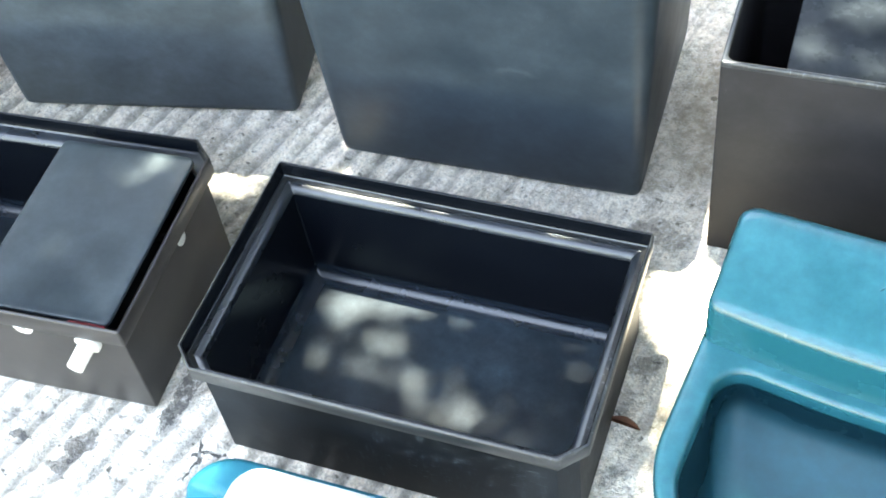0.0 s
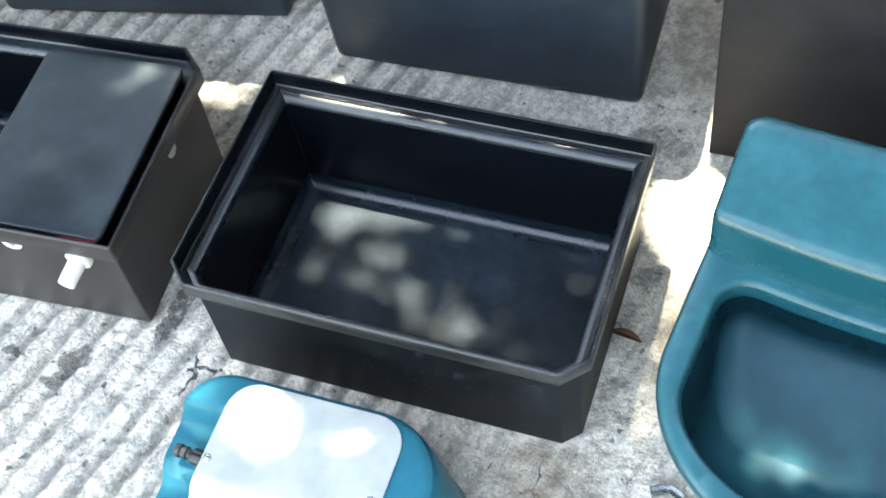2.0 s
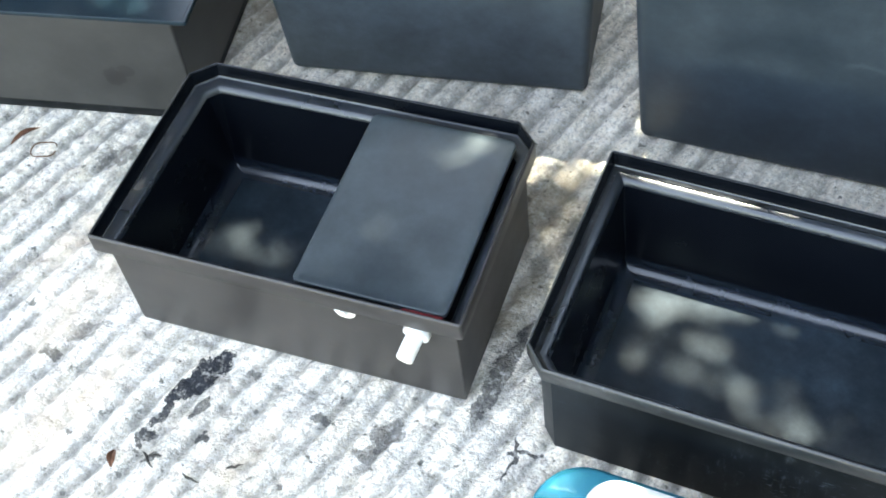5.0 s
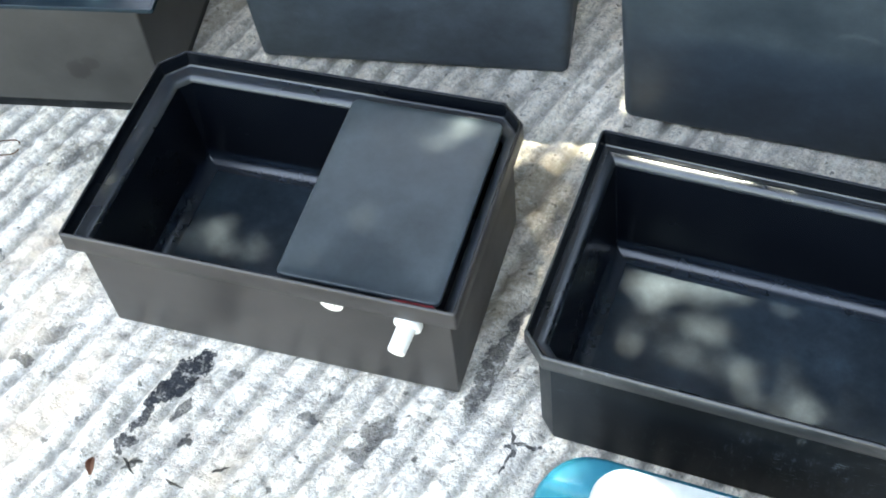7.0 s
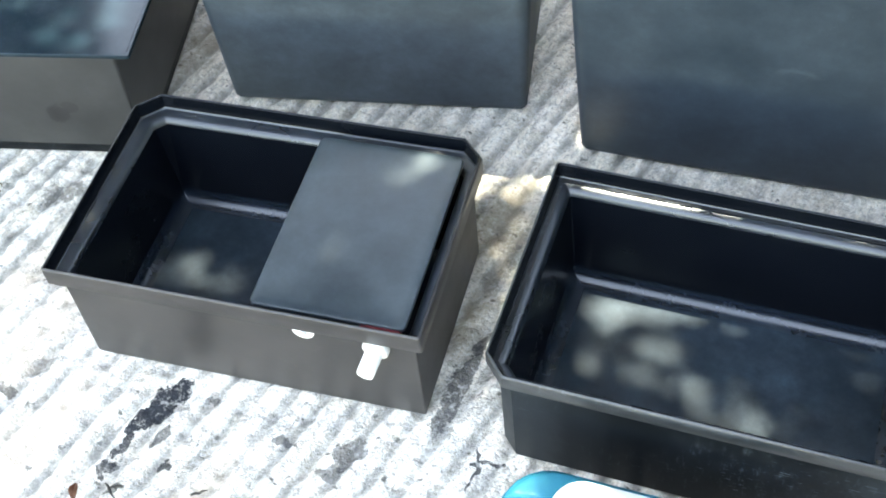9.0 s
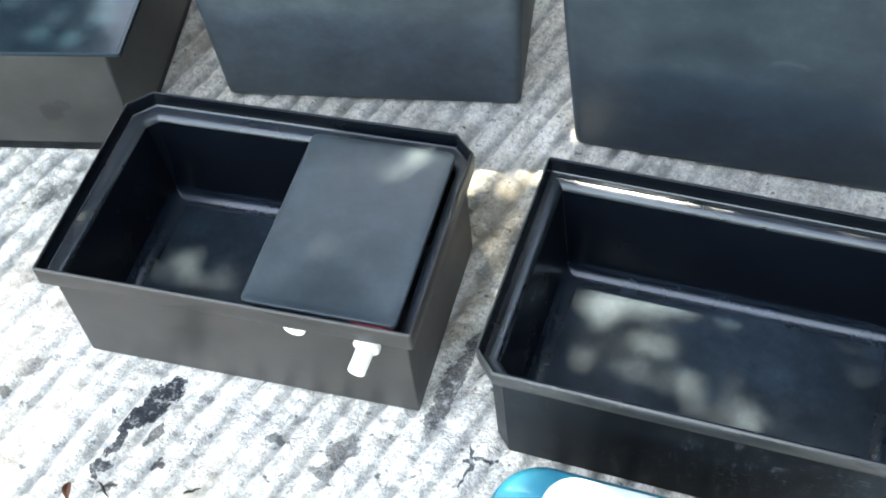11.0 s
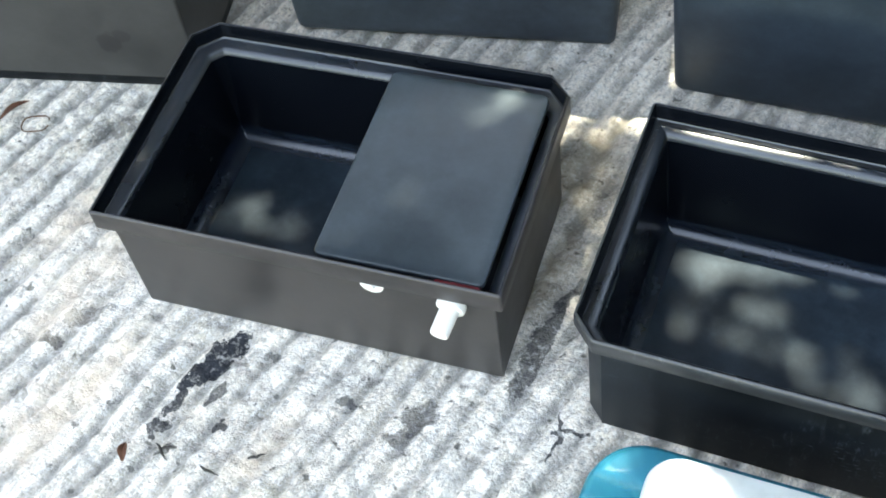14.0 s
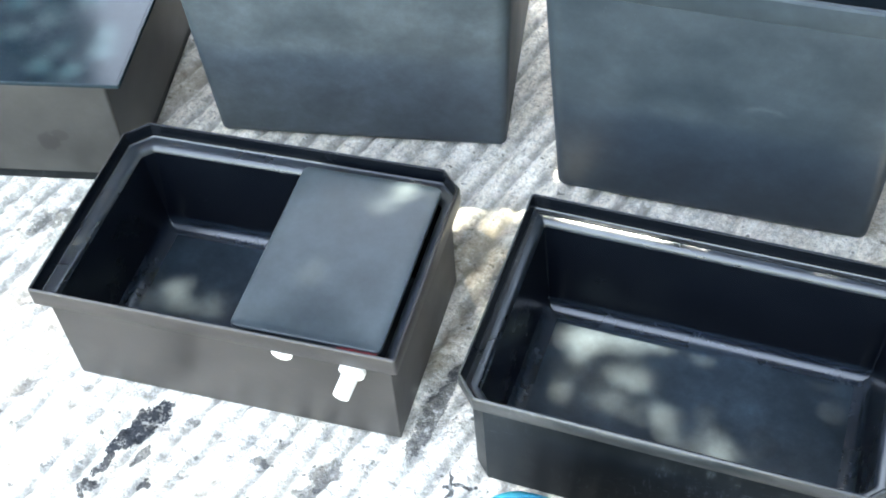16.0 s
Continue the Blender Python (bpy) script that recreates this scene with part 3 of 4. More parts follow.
# ---------------------------------------------------------------- tall black tanks
def tank(name, m, w, d, h, r, label, mat, draft=0.02, band=0.040):
    root = thing(name, m, label, "tank", "tall black tanks")
    box = (-draft, w + draft, -draft, d + draft)
    cs = [r] * 4
    rings = [inset(box, draft + 0.016, 0.0, cs, 8), inset(box, draft + 0.006, 0.003, cs, 8), inset(box, draft + 0.001, 0.010, cs, 8), inset(box, draft, 0.020, cs, 8),
             inset(box, draft * 0.5, h * 0.5, cs, 8),
             inset(box, draft * (band / h), h - band, cs, 8), inset(box, draft * (band / h) - 0.0025, h - band + 0.003, cs, 8), inset(box, -0.0025, h - 0.003, cs, 8),
             inset(box, 0.0, h, cs, 8), inset(box, 0.006, h, cs, 8), inset(box, 0.008, h - 0.002, cs, 8),
             inset(box, draft + 0.006, 0.03, cs, 8), inset(box, draft + 0.03, 0.008, cs, 8)]
    body = loft(rings[:6], True, False)
    loft(rings[10:], False, True, body)
    part("body", body, mat, root)
    part("rim_band", loft(rings[5:11], False, False), mat, root)
    return root


tank("storage_tank", pose(-0.023, 0.196, 0, 0, 0, 1.5), 0.456, 0.36, 0.425, 0.034, "tall black plastic tank with raised rim band and rounded corners", BLACK_MARKED)
tank("storage_tank", pose(-0.573, 0.167, 0, 0, 0, 10.8), 0.462, 0.36, 0.42, 0.032, "tall dusty black plastic tank with one dented corner", BLACK_PALE)


def cistern():
    root = thing("cistern", pose(0.538, 0.150, 0, 0, 0, 0.5), "square-edged black plastic cistern with inset flat lid", "cistern", "tall black tanks")
    w, d, h = 0.42, 0.34, 0.346
    box = (0, w, 0, d)
    c = [0.003] * 4
    ci = [0.018] * 4
    rings = [inset(box, 0.003, 0.0, c), inset(box, 0.0015, 0.002, c), inset(box, 0, h - 0.008, c), inset(box, 0.0, h - 0.002, c), inset(box, 0.0008, h - 0.0006, c), inset(box, 0.0022, h, c), inset(box, 0.0042, h - 0.0002, ci), inset(box, 0.0056, h - 0.0012, ci), inset(box, 0.0066, h - 0.004, ci),
             inset(box, 0.012, 0.03, ci), inset(box, 0.022, 0.006, ci)]
    body = loft(rings[:3], True, False)
    loft(rings[8:], False, True, body)
    part("body", body, BLACK_CISTERN, root)
    part("rim", loft(rings[2:9], False, False), BLACK_EDGE, root, "worn rounded rim", sharp=60)
    b2 = (0.074, w - 0.010, 0.009, d - 0.010)
    cl = [0.003, 0.016, 0.016, 0.003]
    part("lid", loft([inset(b2, 0.002, h - 0.030, cl), inset(b2, 0.0, h - 0.028, cl), inset(b2, 0.0, h - 0.0165, cl), inset(b2, 0.0012, h - 0.0155, cl), inset(b2, 0.02, h - 0.015, cl)]), LID_DARK, root, "glossy flat inset lid")
    return root


cistern()


# ---------------------------------------------------------------- teal drinking bowls
def d_ring(x0, x1, yb, ys, yf, rb, z, d=0.0):
    """A closed ring, straight at the back and half an ellipse in front, moved inwards by d."""
    x0, x1, yb, yf, rb = x0 + d, x1 - d, yb - d, yf + d, max(rb - d, min(rb, 0.032))
    xm, a, b = (x0 + x1) / 2, (x1 - x0) / 2, ys - yf
    ring = [(xm - a * math.cos(math.pi * i / 40), ys - b * math.sin(math.pi * i / 40), z) for i in range(41)]
    for cx, a0 in ((x1 - rb, 0), (x0 + rb, 90)):
        for i in range(9):
            t = radians(a0 + 90 * i / 8)
            ring.append((cx + rb * math.cos(t), yb - rb + rb * math.sin(t), z))
        if a0 == 0:
            ring.extend([(x1 - rb + (x0 - x1 + 2 * rb) * i / 8, yb, z) for i in range(1, 8)])
    return ring


def bowl_large():
    root = thing("drinking_bowl", pose(0.600, 0.005, 0, 0, 0, -6.5), "teal plastic livestock drinking bowl with closed valve box", "drinking bowl", "teal bowls")
    w, h, hb = 0.400, 0.199, 0.265

    def bowed(rings, rise=0.0, lip=False):
        # the front of the valve box bows out a little, and its top climbs to the back
        out = []
        for ring in rings:
            row = []
            for x, y, z in ring:
                if lip and 0.160 < z < h - 0.010:
                    z += 0.010 * ease((-0.185 - y) / 0.06) * ease((z - 0.150) / 0.02)
                y2 = y - 0.014 * math.sin(math.pi * min(max(x / w, 0), 1)) * ease((y + 0.30) / 0.09) * ease((-0.03 - y) / 0.05)
                if lip:                           # the back of the basin slopes down to the front
                    y2 -= 0.050 * ease((h - 0.035 - z) / 0.100) * ease((y + 0.33) / 0.13)
                row.append((x, y2, z + rise * min(max((y + 0.140) / 0.110, 0), 1) * ease((z - 0.20) / 0.05)))
            out.append(row)
        return out
    out = (0.0, w, -0.004, -0.270, -0.447, 0.02)
    inn = (0.032, w - 0.032, -0.160, -0.303, -0.414, 0.040)

    def o(d, z):
        return d_ring(*out, z, d)

    def i(d, z):
        return d_ring(*inn, z, d)
    rings = [o(0.120, 0.0), o(0.112, 0.004), o(0.050, 0.08), o(0.018, 0.140), o(0.012, 0.172), o(0.003, 0.179), o(0.0, 0.184), o(0.0, 0.191), o(0.0016, 0.1955), o(0.005, 0.1982), o(0.009, h),
             i(-0.008, h), i(-0.004, h - 0.0008), i(-0.001, h - 0.003), i(0.0005, h - 0.007), i(0.002, h - 0.0195), i(0.0015, h - 0.022), i(0.0010, h - 0.0245),
             i(0.0018, h - 0.030), i(0.004, h - 0.046), i(0.007, h - 0.063), i(0.012, h - 0.081), i(0.019, h - 0.098), i(0.029, h - 0.113), i(0.042, h - 0.1255), i(0.057, h - 0.1335), i(0.073, h - 0.1375), i(0.090, h - 0.1385)]
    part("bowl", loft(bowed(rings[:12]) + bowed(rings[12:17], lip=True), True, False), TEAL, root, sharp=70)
    # wall shade and floor light are in this material's colour
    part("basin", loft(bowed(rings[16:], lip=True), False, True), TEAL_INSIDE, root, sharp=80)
    top = (0.002, w - 0.002, -0.1425, -0.006)
    ct = [0.012, 0.012, 0.022, 0.022]

    def wide(ring, back):
        # the back edge is rounder than the front
        return [(x, y - back * ease((y + 0.080) / 0.06), z) for x, y, z in ring]
    shell = []
    for d, z, back in ((-0.002, 0.150, 0), (-0.001, h + 0.001, 0), (0.0, h + 0.004, 0), (0.0, hb - 0.016, 0.0), (0.0006, hb - 0.0105, 0.003), (0.0022, hb - 0.0060, 0.007), (0.0050, hb - 0.0028, 0.012), (0.009, hb - 0.0010, 0.016), (0.014, hb - 0.0002, 0.019), (0.024, hb, 0.018), (0.045, hb + 0.0002, 0.0)):
        ring = outline(top[0] + d, top[1] - d, top[2] + d, top[3] - d, z, [max(r - d * 0.5, 0.004) for r in ct], 8)
        ring = [p for k in range(len(ring)) for p in ([ring[k]] if (k + 1) % 8 else [ring[k]] + [tuple(u + (v - u) * f / 8 for u, v in zip(ring[k], ring[(k + 1) % len(ring)])) for f in range(1, 8)])]
        shell.append(wide(ring, back))
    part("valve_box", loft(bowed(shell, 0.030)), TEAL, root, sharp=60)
    # moulded mark on the lid of the box: a shallow arc over two bars
    arc = [(0.200 + 0.036 * math.cos(a), -0.090 + 0.030 * math.sin(a), 0.2795 + 0.0082 * math.sin(a)) for a in np.linspace(0.5, 2.64, 14)]
    mark = tube(arc, [0.0016] * 14, 6)
    for y in (-0.098, -0.112):
        z = 0.265 + 0.030 * (y + 0.140) / 0.110 + 0.0004
        loft([[(0.174, y - 0.004, z - 0.002), (0.226, y - 0.004, z - 0.002), (0.226, y + 0.004, z - 0.002), (0.174, y + 0.004, z - 0.002)], [(0.175, y - 0.003, z + 0.0004), (0.225, y - 0.003, z + 0.0004), (0.225, y + 0.003, z + 0.002), (0.175, y + 0.003, z + 0.002)]], bm=mark)
    part("moulded_mark", mark, TEAL, root)
    return root


bowl_large()


def even_ring(ring, n=132):
    """The same closed ring with n evenly spaced points, from its leftmost front point."""
    p = np.array(ring)
    q = np.vstack([p, p[:1]])
    run = np.concatenate([[0], np.cumsum(np.linalg.norm(np.diff(q, axis=0), axis=1))])
    at = np.linspace(0, run[-1], n, endpoint=False)
    return [tuple(v) for v in np.stack([np.interp(at, run, q[:, k]) for k in range(3)], -1)]


def bowl_small():
    root = thing("valve_bowl", pose(0.0, -0.36, 0, 0, 0, 0), "teal plastic drinking bowl with aluminium valve cover plate", "drinking bowl", "teal bowls")
    rings = []
    for x0, x1, y0, y1, z, cs in ((0.055, 0.410, -0.45, -0.022, 0.000, (0.15, 0.15, 0.13, 0.06)), (0.044, 0.423, -0.46, -0.014, 0.010, (0.15, 0.15, 0.14, 0.06)),
                                  (0.044, 0.414, -0.46, -0.015, 0.035, (0.15, 0.15, 0.14, 0.06)), (0.047, 0.399, -0.45, -0.018, 0.070, (0.15, 0.15, 0.12, 0.06)),
                                  (0.052, 0.382, -0.44, -0.023, 0.104, (0.14, 0.14, 0.10, 0.06)), (0.056, 0.374, -0.43, -0.026, 0.120, (0.13, 0.13, 0.09, 0.06)),
                                  (0.060, 0.369, -0.42, -0.029, 0.1275, (0.12, 0.12, 0.085, 0.055)), (0.067, 0.362, -0.41, -0.033, 0.1305, (0.11, 0.11, 0.08, 0.05)),
                                  (0.080, 0.344, -0.40, -0.043, 0.1316, (0.10, 0.10, 0.065, 0.045)), (0.114, 0.320, -0.36, -0.060, 0.1316, (0.08, 0.08, 0.05, 0.03))):
        rings.append(even_ring(outline(x0, x1, y0, y1, z, cs, 12), 300))
    shaped = []
    for f in (0.8, 0.6, 0.4, 0.2, 0.03):
        rings.append([(0.216 + (x - 0.216) * f, -0.205 + (y + 0.205) * f, z) for x, y, z in rings[9]])
    fine = []
    for a, b in zip(rings, rings[1:]):
        for f in (0.0, 0.25, 0.5, 0.75):
            fine.append([tuple(u + (v - u) * f for u, v in zip(p, q)) for p, q in zip(a, b)])
    for ring in fine + rings[-1:]:
        out = []
        for x, y, z in ring:
            # the front half drops away from the bend of the cover
            drop = ease((-0.146 - y) / 0.062)
            side = ease((0.112 - x) / 0.012) * ease((-0.120 - y) / 0.045)
            z = z - max(drop * 0.070, side * 0.045) * ease(z / 0.1)
            # the shelf for the hose in the left flank
            w = ease((y + 0.170) / 0.020) * ease((-0.072 - y) / 0.020) * ease((0.120 - x) / 0.010)
            z = z - w * max(0.0, z - 0.090)
            out.append((x, y, z))
        shaped.append(out)
    part("body", loft(shaped), TEAL_BRIGHT, root, sharp=75)
    prof = [(-0.0360, 0.1345), (-0.154, 0.1345), (-0.160, 0.1340), (-0.166, 0.1322), (-0.171, 0.1290), (-0.175, 0.1245), (-0.188, 0.1060), (-0.194, 0.0970), (-0.198, 0.0910), (-0.2005, 0.0873)]
    part("cover_plate", plate_mesh(0.113, 0.322, prof, 0.036), ALUMINIUM, root, "brushed aluminium cover plate, bent at its front")
    for x, y in ((0.120, -0.136), (0.311, -0.133)):
        s = part("rivet", turned([(0.0, 0.004), (0.0030, 0.0036), (0.0045, 0.0022), (0.0050, 0.0), (0.0, 0.0)][::-1], "z", 14), STEEL, root)
        s.location = (x, y, 0.1345)
    hose = part("hose_connector", turned([(0.0, 0.0), (0.0115, 0.0), (0.0115, 0.016), (0.0088, 0.018), (0.0068, 0.021), (0.0068, 0.025), (0.0092, 0.0265), (0.0092, 0.0310), (0.0076, 0.032), (0.0076, 0.0345),
                                            (0.0095, 0.036), (0.0095, 0.042), (0.0084, 0.0435), (0.0055, 0.044), (0.0, 0.038)], "z", 20), GREY_PLASTIC, root, "dark grey snap-on hose connector")
    hose.matrix_local = pose(0.106, -0.130, 0.107, 0, -90, -6) @ Matrix.Scale(0.86, 4)
    return root


def plate_mesh(x0, x1, prof, r, t=0.0016):
    """A bent sheet: prof gives (y, z) from its back to its front; the back corners are rounded by r."""
    bm = bmesh.new()
    ys = []
    for i in range(9):
        a = radians(90 * i / 8)
        ys.append((prof[0][0] - r + r * math.cos(a), prof[0][1], r - r * math.sin(a)))
    for y, z in prof[1:]:
        ys.append((y, z, 0.0 if y > -0.19 else {-0.194: 0.002, -0.198: 0.006, -0.2005: 0.013}[y]))
    n = 8
    tops, lows = [], []
    for y, z, cut in ys:
        tops.append([bm.verts.new((x0 + cut + (x1 - x0 - 2 * cut) * k / n, y, z)) for k in range(n + 1)])
        lows.append([bm.verts.new((x0 + cut + (x1 - x0 - 2 * cut) * k / n, y, z - t)) for k in range(n + 1)])
    for i in range(len(ys) - 1):
        for k in range(n):
            bm.faces.new((tops[i][k], tops[i + 1][k], tops[i + 1][k + 1], tops[i][k + 1]))
            bm.faces.new((lows[i][k], lows[i][k + 1], lows[i + 1][k + 1], lows[i + 1][k]))
        bm.faces.new((tops[i][0], lows[i][0], lows[i + 1][0], tops[i + 1][0]))
        bm.faces.new((tops[i][n], tops[i + 1][n], lows[i + 1][n], lows[i][n]))
    for k in range(n):
        bm.faces.new((tops[0][k], tops[0][k + 1], lows[0][k + 1], lows[0][k]))
        bm.faces.new((tops[-1][k], lows[-1][k], lows[-1][k + 1], tops[-1][k + 1]))
    return bm


bowl_small()


# ---------------------------------------------------------------- small things on the slab
def dry_leaf(m, length, width, label):
    bm = bmesh.new()
    rows = []
    n = 9
    for i in range(n):
        f = i / (n - 1)
        half = width * 0.5 * math.sin(math.pi * min(f * 0.93 + 0.05, 1.0)) ** 0.8
        zc = 0.006 * math.sin(f * 3.0) + 0.003
        rows.append([bm.verts.new((length * (f - 0.5), s * half, zc + abs(s) * half * 0.5)) for s in (-1, -0.5, 0, 0.5, 1)])
    for a, b in zip(rows, rows[1:]):
        for k in range(4):
            bm.faces.new((a[k], a[k + 1], b[k + 1], b[k]))
    bmesh.ops.solidify(bm, geom=bm.faces[:], thickness=0.0006)
    ob = part("dry_leaf", bm, LEAF_DRY)
    ob.matrix_world = m
    return tagged(ob, label, "leaf", "fallen leaves")


dry_leaf(pose(0.502, -0.158, 0.005, 0, 12, -2), 0.042, 0.013, "curled reddish-brown dry leaf beside a trough")
dry_leaf(pose(-0.905, -0.090, 0.0, 0, 0, 60), 0.05, 0.012, "curled reddish-brown dry leaf on ribbed concrete")
dry_leaf(pose(-0.480, -0.521, 0.0, 0, 0, 110), 0.024, 0.012, "small brown dry leaf on ribbed concrete")


def wire_ring():
    pts = [(0.020 * math.cos(a) * (1 + 0.1 * math.sin(2 * a)), 0.016 * math.sin(a), 0.002 + 0.002 * math.sin(a * 3)) for a in np.linspace(0.3, 6.1, 26)]
    ob = part("wire_ring", tube(pts, [0.0011] * len(pts), 6), RUST)
    ob.matrix_world = pose(-0.862, -0.104, 0.001, 0, 0, 20)
    return tagged(ob, "thin rusty wire ring lying on the concrete", "wire")


wire_ring()


def twig(x, y, turn, length, seed):
    rs = random.Random(seed)
    pts = [(length * (i / 6 - 0.5), rs.uniform(-1, 1) * length * 0.05, 0.0012 + rs.random() * 0.001) for i in range(7)]
    ob = part("twig", tube(pts, [0.0010, 0.0016, 0.0021, 0.0018, 0.0014, 0.0010, 0.0006], 6), TWIG)
    ob.matrix_world = pose(x, y, 0.0, 0, 0, turn)
    return tagged(ob, "small dark dry twig on ribbed concrete", "twig", "twigs")


for n, (tx, ty, tt, tl) in enumerate(((-0.328, -0.477, 35, 0.022), (-0.373, -0.511, -8, 0.026), (-0.438, -0.506, -35, 0.028), (-0.432, -0.498, 20, 0.018))):
    twig(tx, ty, tt, tl, n + 5)


def bracket():
    """A strip of channel, bent at its end."""
    path = [(-0.025, -0.006), (-0.014, 0.000), (-0.006, 0.002), (-0.001, 0.000), (0.000, -0.006), (-0.001, -0.028), (-0.006, -0.058), (-0.014, -0.098)]
    w, h, t = 0.0125, 0.007, 0.0011
    shape = ((0, 0), (w, 0), (w, h), (w - t, h), (w - t, t), (t, t), (t, h), (0, h))
    rings = []
    for i, p in enumerate(path):
        a, c = Vector(path[max(i - 1, 0)]), Vector(path[min(i + 1, len(path) - 1)])
        d = (c - a).normalized()
        side = Vector((-d.y, d.x))
        rings.append([(p[0] + side.x * u, p[1] + side.y * u, v) for u, v in shape])
    ob = part("channel_bracket", loft(rings), STEEL)
    ob.matrix_world = pose(0.608, -0.347, 0.0)
    return tagged(ob, "bent galvanised steel channel bracket lying on concrete", "bracket")


bracket()


# ---------------------------------------------------------------- the tree that shades the slab
PAD = 0.0250                                     # how far leaves at a gap's edge reach into it
CROWN, LEAF_COUNT, LEAF_SIZE, LEAVES_IN_GAP = (2.45, 2.85), 245000, (0.24, 0.38), 465000
GAPS = [  # where the sun comes through: x, y, z of the lit spot, half sizes, leaves left in the gap
    # ground beside the cistern and between the troughs
    (0.550, 0.050, 0.0, 0.052, 0.056, 0.0), (0.512, 0.068, 0.0, 0.010, 0.020, 0.0), (0.556, -0.030, 0.0, 0.012, 0.020, 0.10), (0.524, 0.205, 0.0, -0.002, 0.070, 0.0),
    (0.560, -0.115, 0.0, 0.020, 0.040, 0.24), (0.552, -0.215, 0.0, 0.016, 0.040, 0.28), (0.550, -0.290, 0.0, 0.0, 0.024, 0.34),
    (-0.180, 0.147, 0.0, 0.048, 0.0, 0.0), (-0.024, 0.300, 0.0, -0.010, 0.080, 0.02), (-0.140, 0.120, 0.0, 0.060, 0.026, 0.30), (-0.060, -0.060, 0.0, 0.015, 0.120, 0.35),
    (0.200, 0.140, 0.0, 0.26, 0.03, 0.08), (-0.330, 0.110, 0.0, 0.17, 0.04, 0.13),
    # floor and ledge of the open trough
    (0.093, -0.080, 0.008, 0.007, 0.004, 0.05), (0.130, -0.072, 0.008, 0.004, -0.008, 0.19), (0.175, -0.064, 0.008, 0.012, -0.014, 0.25), (0.214, -0.058, 0.008, 0.006, -0.016, 0.25),
    (0.162, -0.112, 0.008, -0.008, -0.002, 0.24), (0.153, -0.150, 0.008, -0.004, 0.004, 0.26), (0.290, -0.192, 0.008, 0.004, 0.004, 0.20), (0.244, -0.202, 0.008, -0.004, -0.004, 0.26), (0.405, -0.146, 0.008, 0.0, 0.0, 0.38),
    (0.108, -0.020, 0.175, 0.052, 0.000, 0.04), (0.195, -0.020, 0.175, 0.030, -0.006, 0.26), (0.375, -0.018, 0.175, -0.010, -0.008, 0.10), (0.400, -0.018, 0.175, -0.012, -0.008, 0.13), (0.150, -0.329, 0.197, 0.040, -0.018, 0.12),
    # basin of the large bowl
    (0.660, -0.262, 0.062, -0.004, 0.008, 0.22), (0.706, -0.296, 0.062, 0.002, 0.002, 0.12), (0.712, -0.312, 0.062, 0.0, -0.004, 0.18), (0.785, -0.262, 0.062, 0.006, -0.010, 0.21), (0.790, -0.308, 0.062, 0.0, 0.0, 0.22),
    (0.762, -0.330, 0.062, 0.006, -0.006, 0.20), (0.834, -0.323, 0.062, -0.002, -0.006, 0.20),
    # cover plate and flanks of the small bowl
    (0.160, -0.437, 0.134, 0.020, 0.014, 0.09), (0.195, -0.497, 0.134, 0.014, 0.000, 0.17), (0.250, -0.428, 0.134, -0.010, -0.006, 0.26), (0.285, -0.425, 0.134, -0.008, -0.008, 0.33),
    (0.082, -0.425, 0.12, 0.004, 0.004, 0.12), (0.074, -0.500, 0.08, 0.0, 0.010, 0.12), (0.070, -0.570, 0.08, 0.0, 0.010, 0.12),
    # lid and floor of the half-covered trough
    (-0.190, -0.040, 0.19, 0.012, -0.012, 0.30),
    (-0.511, -0.178, 0.015, 0.0, 0.0, 0.24), (-0.486, -0.156, 0.015, 0.0, 0.0, 0.24), (-0.427, -0.160, 0.015, 0.0, 0.0, 0.25), (-0.442, -0.189, 0.015, 0.0, 0.0, 0.26),
    # sheet lid
    (-0.708, 0.027, 0.218, 0.006, 0.0, 0.08), (-0.683, 0.082, 0.218, 0.006, 0.004, 0.08), (-0.769, 0.033, 0.218, 0.0, 0.0, 0.12), (-0.694, 0.119, 0.218, 0.004, 0.004, 0.10), (-0.838, 0.081, 0.218, 0.006, 0.0, 0.10),
    (-0.799, 0.132, 0.218, 0.004, 0.004, 0.10), (-0.750, 0.075, 0.218, 0.0, 0.0, 0.13), (-0.880, 0.060, 0.218, 0.006, 0.0, 0.10), (-0.760, 0.180, 0.218, 0.006, 0.0, 0.10), (-0.860, 0.150, 0.218, 0.006, 0.0, 0.10),
    # lid of the cistern
    (0.634, 0.220, 0.331, 0.004, 0.012, 0.10), (0.695, 0.300, 0.331, 0.030, 0.022, 0.08), (0.722, 0.195, 0.331, 0.016, 0.010, 0.10), (0.765, 0.250, 0.331, 0.014, 0.014, 0.05), (0.640, 0.320, 0.331, -0.004, 0.0, 0.09),
]


# Loose clusters of smaller gaps: middle x, y, z, spread, how many, leaves left in them
CLUSTERS = [
    (0.150, -0.125, 0.008, 0.068, 0.055, 40, 0.14, 0.31), (0.285, -0.192, 0.008, 0.060, 0.030, 16, 0.12, 0.27), (0.390, -0.160, 0.008, 0.060, 0.060, 8, 0.32, 0.42),
    (-0.195, -0.070, 0.190, 0.060, 0.045, 20, 0.08, 0.24), (-0.205, -0.165, 0.190, 0.060, 0.060, 9, 0.24, 0.34), (-0.465, -0.172, 0.015, 0.060, 0.030, 10, 0.14, 0.26), (0.750, -0.310, 0.062, 0.085, 0.036, 12, 0.14, 0.26),
]
crs = np.random.RandomState(23)
